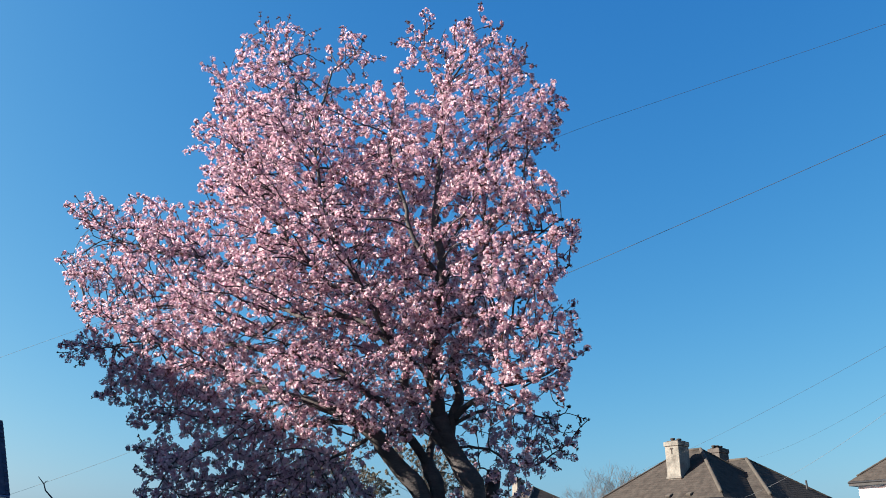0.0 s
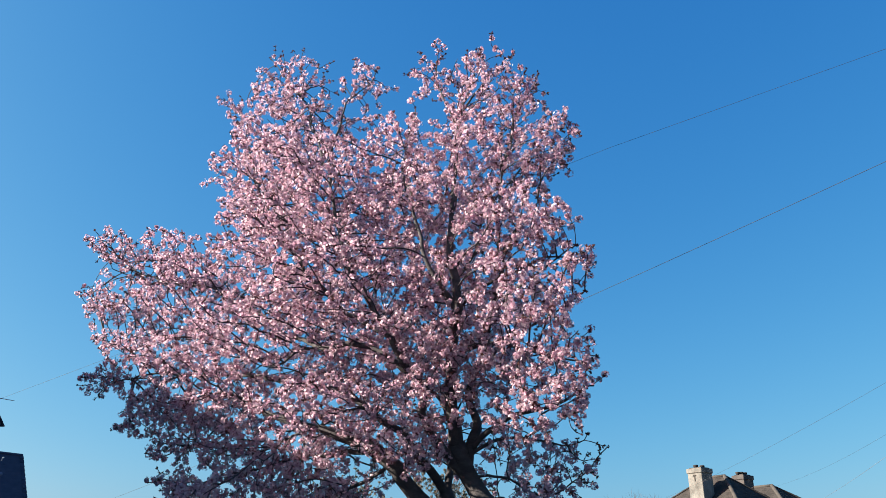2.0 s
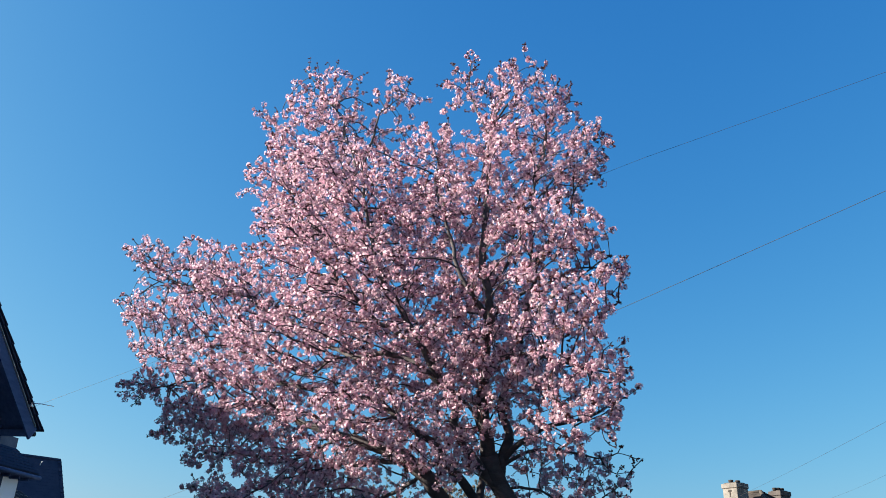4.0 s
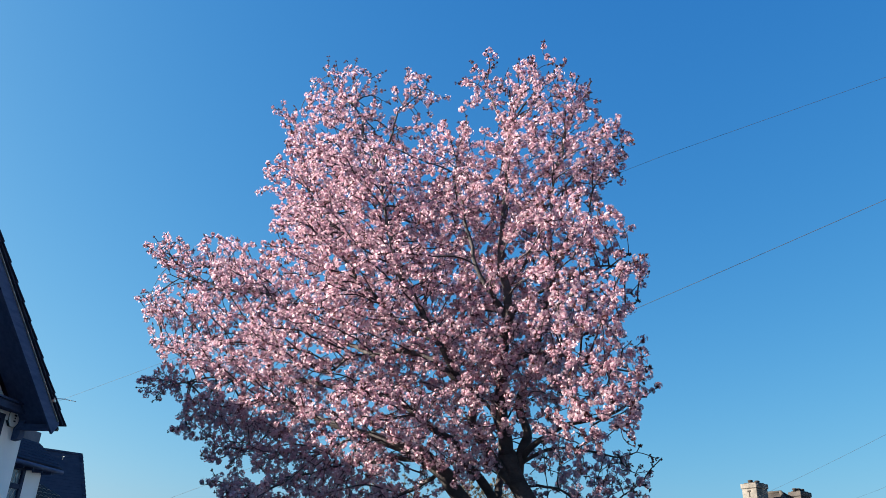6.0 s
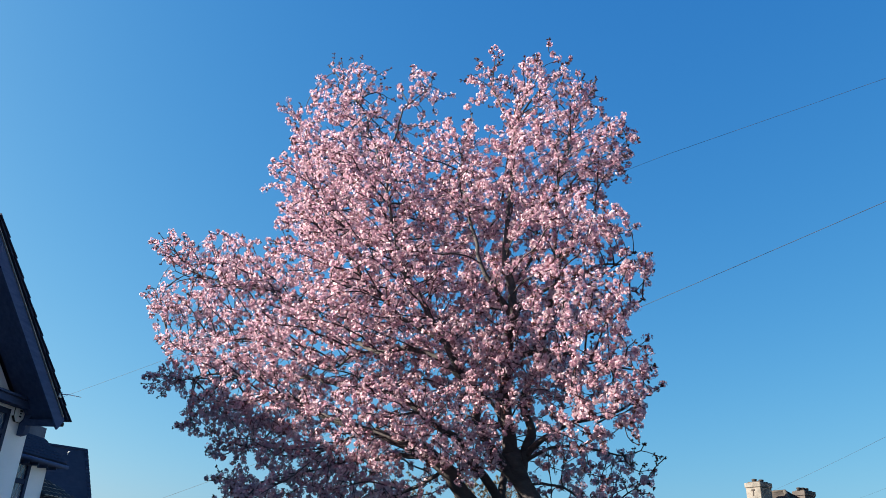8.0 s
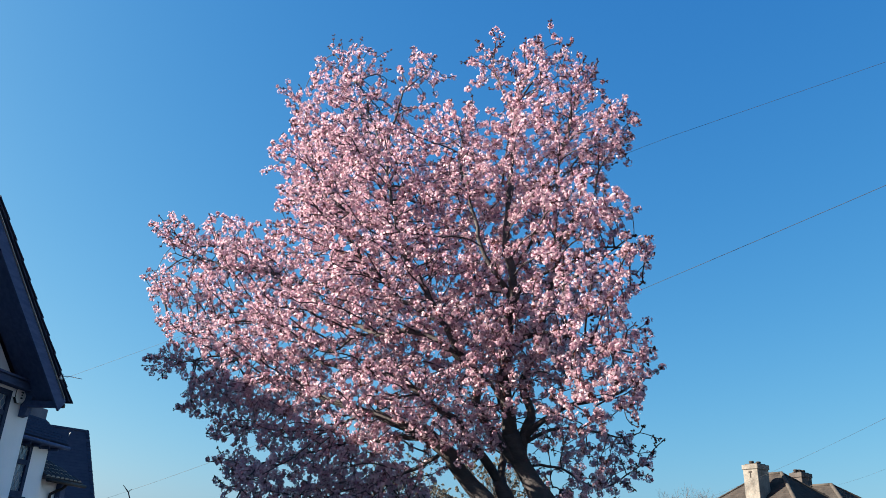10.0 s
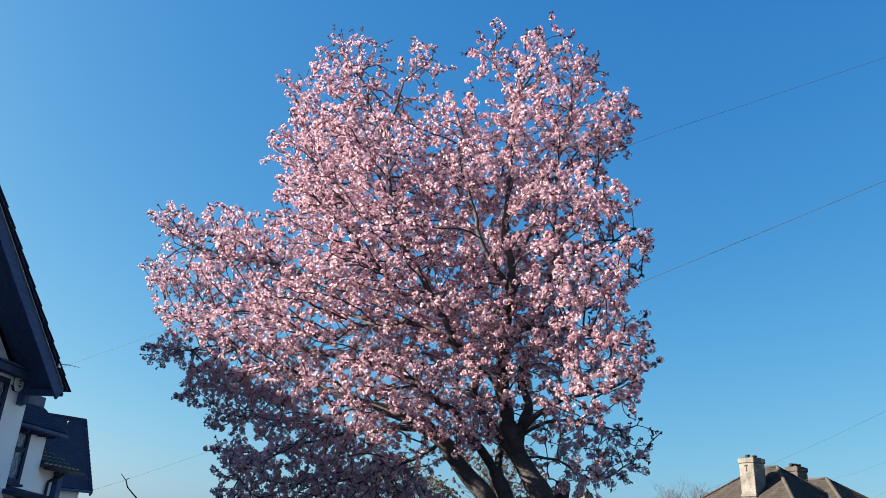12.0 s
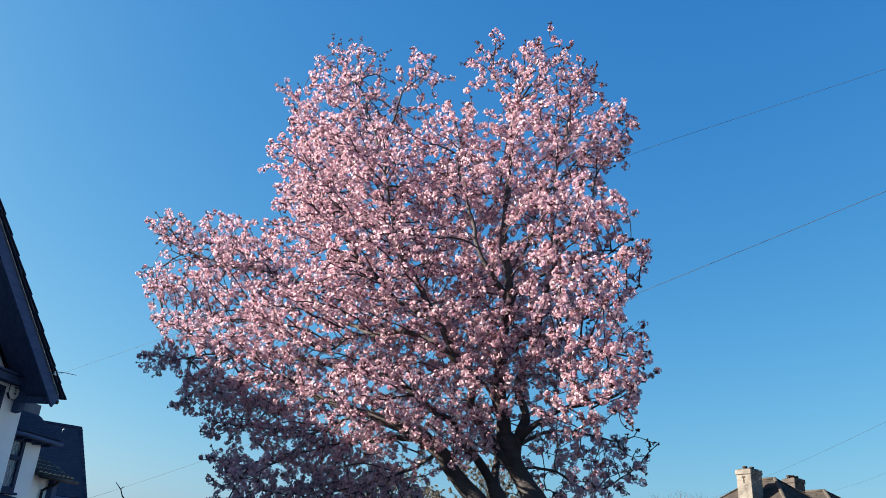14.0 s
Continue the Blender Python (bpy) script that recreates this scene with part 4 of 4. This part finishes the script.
# ---- houses across the road ----
def hipped(house, cx, cy, apex, eave, half, turn, ridge=0.0, n=16, tile=BROWN_TILE, flare=0.0):
    """A hipped roof round an upright axis: four coursed faces and mortared hip tiles."""
    m = Matrix.Translation((cx, cy, 0)) @ Matrix.Rotation(radians(turn), 4, "Z")
    tops = [m @ Vector((sx * ridge / 2, 0, apex)) for sx in (-1, 1)]
    cor = [m @ Vector((sx * (half + ridge / 2), sy * half, eave)) for sx, sy in ((-1, -1), (1, -1), (1, 1), (-1, 1))]
    for q in ((cor[0], cor[1], tops[1], tops[0]), (cor[1], cor[2], tops[1], tops[1]), (cor[2], cor[3], tops[0], tops[1]), (cor[3], cor[0], tops[0], tops[0])):
        bm = courses(bmesh.new(), q, n)
        if flare:
            slab(bm, [q[0] + (q[0] - q[3]) * flare + Vector((0, 0, 0.25)), q[1] + (q[1] - q[2]) * flare + Vector((0, 0, 0.25)), q[1], q[0]], 0.05)
        under(part("roof_face", bm, tile, None, "weathered brown tiled roof slope"), house)
    for c, t in ((cor[0], tops[0]), (cor[1], tops[1]), (cor[2], tops[1]), (cor[3], tops[0])):
        bm = bmesh.new()
        up = Vector((0, 0, 0.02))
        way = [t.lerp(c, k / 36) + up for k in range(34)]
        girth = 0.105 if c.y - cy < -half else 0.06
        tube(bm, way, [girth + 0.012 * (k % 2) for k in range(34)], 8)
        under(part("hip", bm, MORTAR if girth > 0.1 else tile, None, "mortared half-round hip tiles"), house)
    if ridge:
        bm = bmesh.new()
        tube(bm, [tops[0] + Vector((0, 0, 0.02)), tops[1] + Vector((0, 0, 0.02))], [0.09, 0.09], 8)
        under(part("ridge", bm, MORTAR), house)
    bm = bmesh.new()
    w = half - 0.35
    box(bm, -w - ridge / 2, w + ridge / 2, -w, w, 0, eave + 0.05, m=m)
    under(part("wall", bm, RENDER, None, "white rendered walls"), house)
    bm = bmesh.new()
    for i in range(4):
        tube(bm, [cor[i] + Vector((0, 0, -0.06)), cor[(i + 1) % 4] + Vector((0, 0, -0.06))], [0.06, 0.06], 8)
    under(part("gutter", bm, PIPE, None, "dark gutter"), house)
    for i in range(4):
        bm = bmesh.new()
        a, b = cor[i], cor[(i + 1) % 4]
        mid = (cor[0] + cor[2]) / 2
        inset = [p.lerp(mid, 0.35 / half) + Vector((0, 0, -0.24)) for p in (a, b)]
        low = Vector((0, 0, -0.02))
        ring = [bm.verts.new(q) for q in (a + low, b + low, b + low * 13, a + low * 13, inset[1], inset[0])]
        bm.faces.new(ring[:4])
        bm.faces.new((ring[3], ring[2], ring[4], ring[5]))
        under(part("fascia", bm, PIPE, None, "dark fascia board and soffit"), house)


def chimney(house, cx, cy, z0, z1, wide, deep, turn, pots, made_of=STACK, label="stained cement-rendered chimney stack"):
    m = Matrix.Translation((cx, cy, 0)) @ Matrix.Rotation(radians(turn), 4, "Z")
    bm = bmesh.new()
    box(bm, -wide / 2, wide / 2, -deep / 2, deep / 2, z0, z1 - 0.28, 0.02, m)
    box(bm, -wide / 2 - 0.05, wide / 2 + 0.05, -deep / 2 - 0.05, deep / 2 + 0.05, z1 - 0.28, z1, 0.03, m)
    stack = under(part("chimney", bm, made_of, None, label), house)
    bm = bmesh.new()
    box(bm, -wide / 2 + 0.08, wide / 2 - 0.08, -deep / 2 + 0.08, deep / 2 - 0.08, z1, z1 + 0.06, 0.03, m)
    sub(part("flaunching", bm, MORTAR), stack)
    for i in range(pots):
        p = m @ Vector(((i + 0.5) / pots * wide * 0.9 - wide * 0.45, 0.06 * (-1) ** i, z1))
        bm = bmesh.new()
        tube(bm, [p, p + Vector((0, 0, 0.10)), p + Vector((0, 0, 0.14)), p + Vector((0, 0, 0.20)), p + Vector((0, 0, 0.22))], [0.13, 0.115, 0.15, 0.15, 0.10], 12)
        sub(part("chimney_pot", bm, POT, None, "sooty clay chimney pot"), stack)
    return stack, m


villa = thing("hip_roofed_house", (17.5, 50.0, 0), "house with brown hipped roof and two chimneys", "house")
hipped(villa, 15.69, 49.17, 7.45, 4.3, 4.0, -54.0, 1.4, 22)
hipped(villa, 18.75, 49.69, 6.95, 4.3, 3.7, -54.0, 1.2, 20, flare=0.12)
stack, cm = chimney(villa, 14.35, 47.7, 5.2, 7.75, 1.0, 1.0, 36.0, 2)
bm = bmesh.new()
box(bm, -0.56, 0.56, -0.56, 0.56, 5.55, 5.72, 0.05, cm)
sub(part("flashing", bm, LEAD, None, "pale lead flashing"), stack)
bm = bmesh.new()
box(bm, -0.515, -0.495, -0.12, 0.12, 7.28, 7.36, 0.0, cm)
box(bm, -0.515, -0.495, -0.035, 0.035, 7.0, 7.28, 0.0, cm)
sub(part("iron_tie", bm, POT, None, "rusted iron tie on the chimney"), stack)
chimney(villa, 18.1, 51.2, 5.5, 7.78, 1.0, 0.8, 36.0, 5, BRICK, "sooty brown brick chimney stack")
bm = bmesh.new()
tube(bm, [(22.2, 48.3, 4.3), (22.2, 48.3, 5.65)], [0.06, 0.06], 10)
under(part("vent_pipe", bm, PIPE, None, "dark soil vent pipe"), villa)

for x, y, z in ((13.23, 46.22, 4.52), (14.08, 45.13, 4.555)):
    bm = bmesh.new()
    m = Matrix.Translation((x, y, z)) @ Matrix.Rotation(radians(36), 4, "Z") @ Matrix.Rotation(-math.atan(0.7875) + 0.25, 4, "Y")
    box(bm, -0.20, 0.16, -0.17, 0.17, -0.04, 0.10, 0.03, m)
    under(part("roof_vent", bm, MORTAR, None, "raised tile vent"), villa)

white_house = thing("white_walled_house", (30.65, 46.0, 0), "white house with brown hipped roof and gutter", "house")
hipped(white_house, 30.65, 46.03, 9.2, 5.57, 4.5, 27.0, 0.0, 22)
back_house = thing("far_hipped_house", (8.0, 72.0, 0), "distant house with dark hipped roof and chimney", "house")
hipped(back_house, 8.4, 72.0, 6.75, 4.6, 3.6, 30.0, 0.0, 14)
chimney(back_house, 7.1, 72.6, 5.0, 7.4, 0.8, 0.8, 30.0, 2)


# ---- trees beyond and bare shoots ----
def bare_tree(thing_ob, base, height, spread, seed, material, first=0.03, depth=6, fan=0.55):
    """A leafless tree grown limb by limb: trunk, and all its fine branches."""
    r = random.Random(seed)
    chains, ends = [], []

    def grow(p, d, length, radius, level):
        ch, q, v = [(p, radius)], p, d
        for k in range(4):
            v = (v + Vector((r.uniform(-1, 1), r.uniform(-1, 1), r.uniform(-0.3, 0.8))) * 0.16).normalized()
            q = q + v * length / 4
            ch.append((q, radius * (1 - 0.11 * (k + 1))))
        chains.append(ch)
        if level == 0:
            ends.append((q, v))
            return
        for k in range(3 if level > 1 else 2):
            side = Vector((r.uniform(-1, 1), r.uniform(-1, 1), r.uniform(-0.4, 0.5))) * fan * spread
            at = ch[r.choice((2, 3, 4))] if k else ch[4]
            grow(at[0], (v + side).normalized(), length * r.uniform(0.62, 0.85), max(at[1] * 0.66, 0.006), level - 1)

    grow(Vector(base), Vector((0, 0, 1)), height * 0.30, first, depth)
    trunk = bmesh.new()
    tube(trunk, [c[0] for c in chains[0]], [c[1] for c in chains[0]], 10)
    under(part("trunk", trunk, material), thing_ob)
    tagged(under(twig_mesh("bare_branch", chains[1:], material, 3), thing_ob), "fine leafless branches", kind="stuff")
    return ends


bare = thing("bare_tree", (14.2, 62.0, 0), "leafless grey-brown tree behind the roofs", "tree")
bare_tree(bare, (14.2, 62.0, 0), 7.4, 1.0, 5, GREY_TWIG, 0.13, 7)
bare = thing("bare_tree", (11.4, 64.0, 0), "small leafless tree behind the roofs", "tree")
bare_tree(bare, (11.4, 64.0, 0), 7.3, 1.35, 9, GREY_TWIG, 0.10, 7)
bare = thing("bare_tree", (16.8, 63.0, 0), "leafless grey-brown tree behind the roofs", "tree")
bare_tree(bare, (16.8, 63.0, 0), 8.2, 1.3, 21, GREY_TWIG, 0.11, 7)
pale = thing("pale_blossom_tree", (-0.5, 19.5, 0), "smaller tree with cream blossom behind the cherry", "tree")
ends = bare_tree(pale, (-0.5, 19.5, 0), 4.9, 1.35, 3, GREY_TWIG, 0.09, 6)
v, f = blades([e[0] for e in ends], [e[1] for e in ends], 22, 0.055, 0.018, 1.3)
tagged(under(raw_mesh("blossom", v, f, CREAM), pale), "cream blossom and young leaves", kind="stuff")
pale = thing("pale_blossom_tree", (-2.0, 19.0, 0), "low cream-flowering tree behind the cherry's boughs", "tree")
ends = bare_tree(pale, (-2.0, 19.0, 0), 4.3, 1.35, 12, GREY_TWIG, 0.08, 6)
v, f = blades([e[0] for e in ends], [e[1] for e in ends], 16, 0.055, 0.018, 1.3)
tagged(under(raw_mesh("blossom", v, f, CREAM), pale), "cream blossom and young leaves", kind="stuff")
sapling = thing("bare_sapling", (-6.35, 14.0, 0), "thin bare sapling shoot beside the house", "sapling")
bm = bmesh.new()
way = [(-6.35, 14, 0), (-6.42, 14, 1.4), (-6.6, 14, 2.21), (-6.78, 14, 2.36), (-6.88, 14, 2.45), (-6.93, 14, 2.56), (-7.05, 14, 2.68)]
tube(bm, way, [0.035, 0.025, 0.014, 0.012, 0.011, 0.010, 0.005], 6)
under(part("shoot", bm, TWIG), sapling)
bm = bmesh.new()
tube(bm, [(-6.93, 14, 2.56), (-6.90, 14, 2.60), (-6.87, 14, 2.61)], [0.008, 0.006, 0.004], 5)
under(part("side_twig", bm, TWIG), sapling)

# ---- overhead cables and the pole that carries them ----
PX, PY = 11.8, 6.6
pole = thing("telegraph_pole", (PX, PY, 0), "brown wooden telegraph pole carrying the cables", "pole")
bm = bmesh.new()
tube(bm, [(PX, PY, 0), (PX, PY, 5), (PX, PY, 9.9), (PX, PY, 9.95)], [0.16, 0.135, 0.11, 0.05], 14)
under(part("shaft", bm, POLE), pole)
for h in (7.6, 8.0, 8.6, 9.0, 9.7):
    bm = bmesh.new()
    tube(bm, [(PX, PY, h - 0.03), (PX, PY, h - 0.02), (PX, PY, h + 0.02), (PX, PY, h + 0.03)], [0.11, 0.15, 0.15, 0.11], 14)
    under(part("cable_ring", bm, GALV), pole)


def cable(height, end, sag, radius, material, label, lift=None):
    """A sagging cable from the pole to a house; lift = (part of the way, metres, part, metres) where boughs hold it up."""
    end = Vector(end)
    start = Vector((PX, PY, height))
    pts = []
    for i in range(61):
        f = i / 60
        p = start.lerp(end, f) - Vector((0, 0, sag * 4 * f * (1 - f)))
        if lift:
            p.z += np.interp(f, lift[0], lift[1])
        pts.append(p)
    ob = part("cable", tube(bmesh.new(), pts, [radius] * len(pts), 6), material)
    return tagged(ob, label, "cable", "overhead cables")


L1, L2 = (VERGE_X + 0.05, 17.0, 5.25), tuple(E + Vector((0.05, -0.03, 0)))
cable(9.7, L1, 0.05, 0.0026, WIRE, "thin black cable from pole to gable eave", ((0.0, 0.2, 0.42, 0.62, 0.78, 1.0), (0.0, 0.12, 0.34, 0.3, 0.0, 0.0)))
cable(9.0, L2, 0.42, 0.0046, WIRE, "thin black cable from pole to far roof")
cable(7.6, (8.6, 66.0, 5.4), 1.1, 0.0034, WIRE, "thin dark cable running to distant houses")
cable(8.0, (19.2, 49.8, 6.9), 0.9, 0.0034, WIRE, "thin dark cable running to hipped roof")
cable(8.6, (16.4, 43.2, 4.3), 0.8, 0.0048, WIRE_PALE, "cable across the roof, sunlight in its pale colour")
aerial = thing("cable_bracket", (VERGE_X, 16.95, 5.30), "thin metal cable bracket on the gable verge", "bracket")
bm = bmesh.new()
tube(bm, [(-0.02, 0, 0), (0.10, 0.15, 0.03), (0.28, 0.42, 0.03)], [0.012, 0.010, 0.008], 6)
part("arm", bm, GALV, aerial)
bm = bmesh.new()
box(bm, -0.03, 0.02, -0.05, 0.05, -0.08, 0.06, 0.008)
part("plate", bm, GALV, aerial)
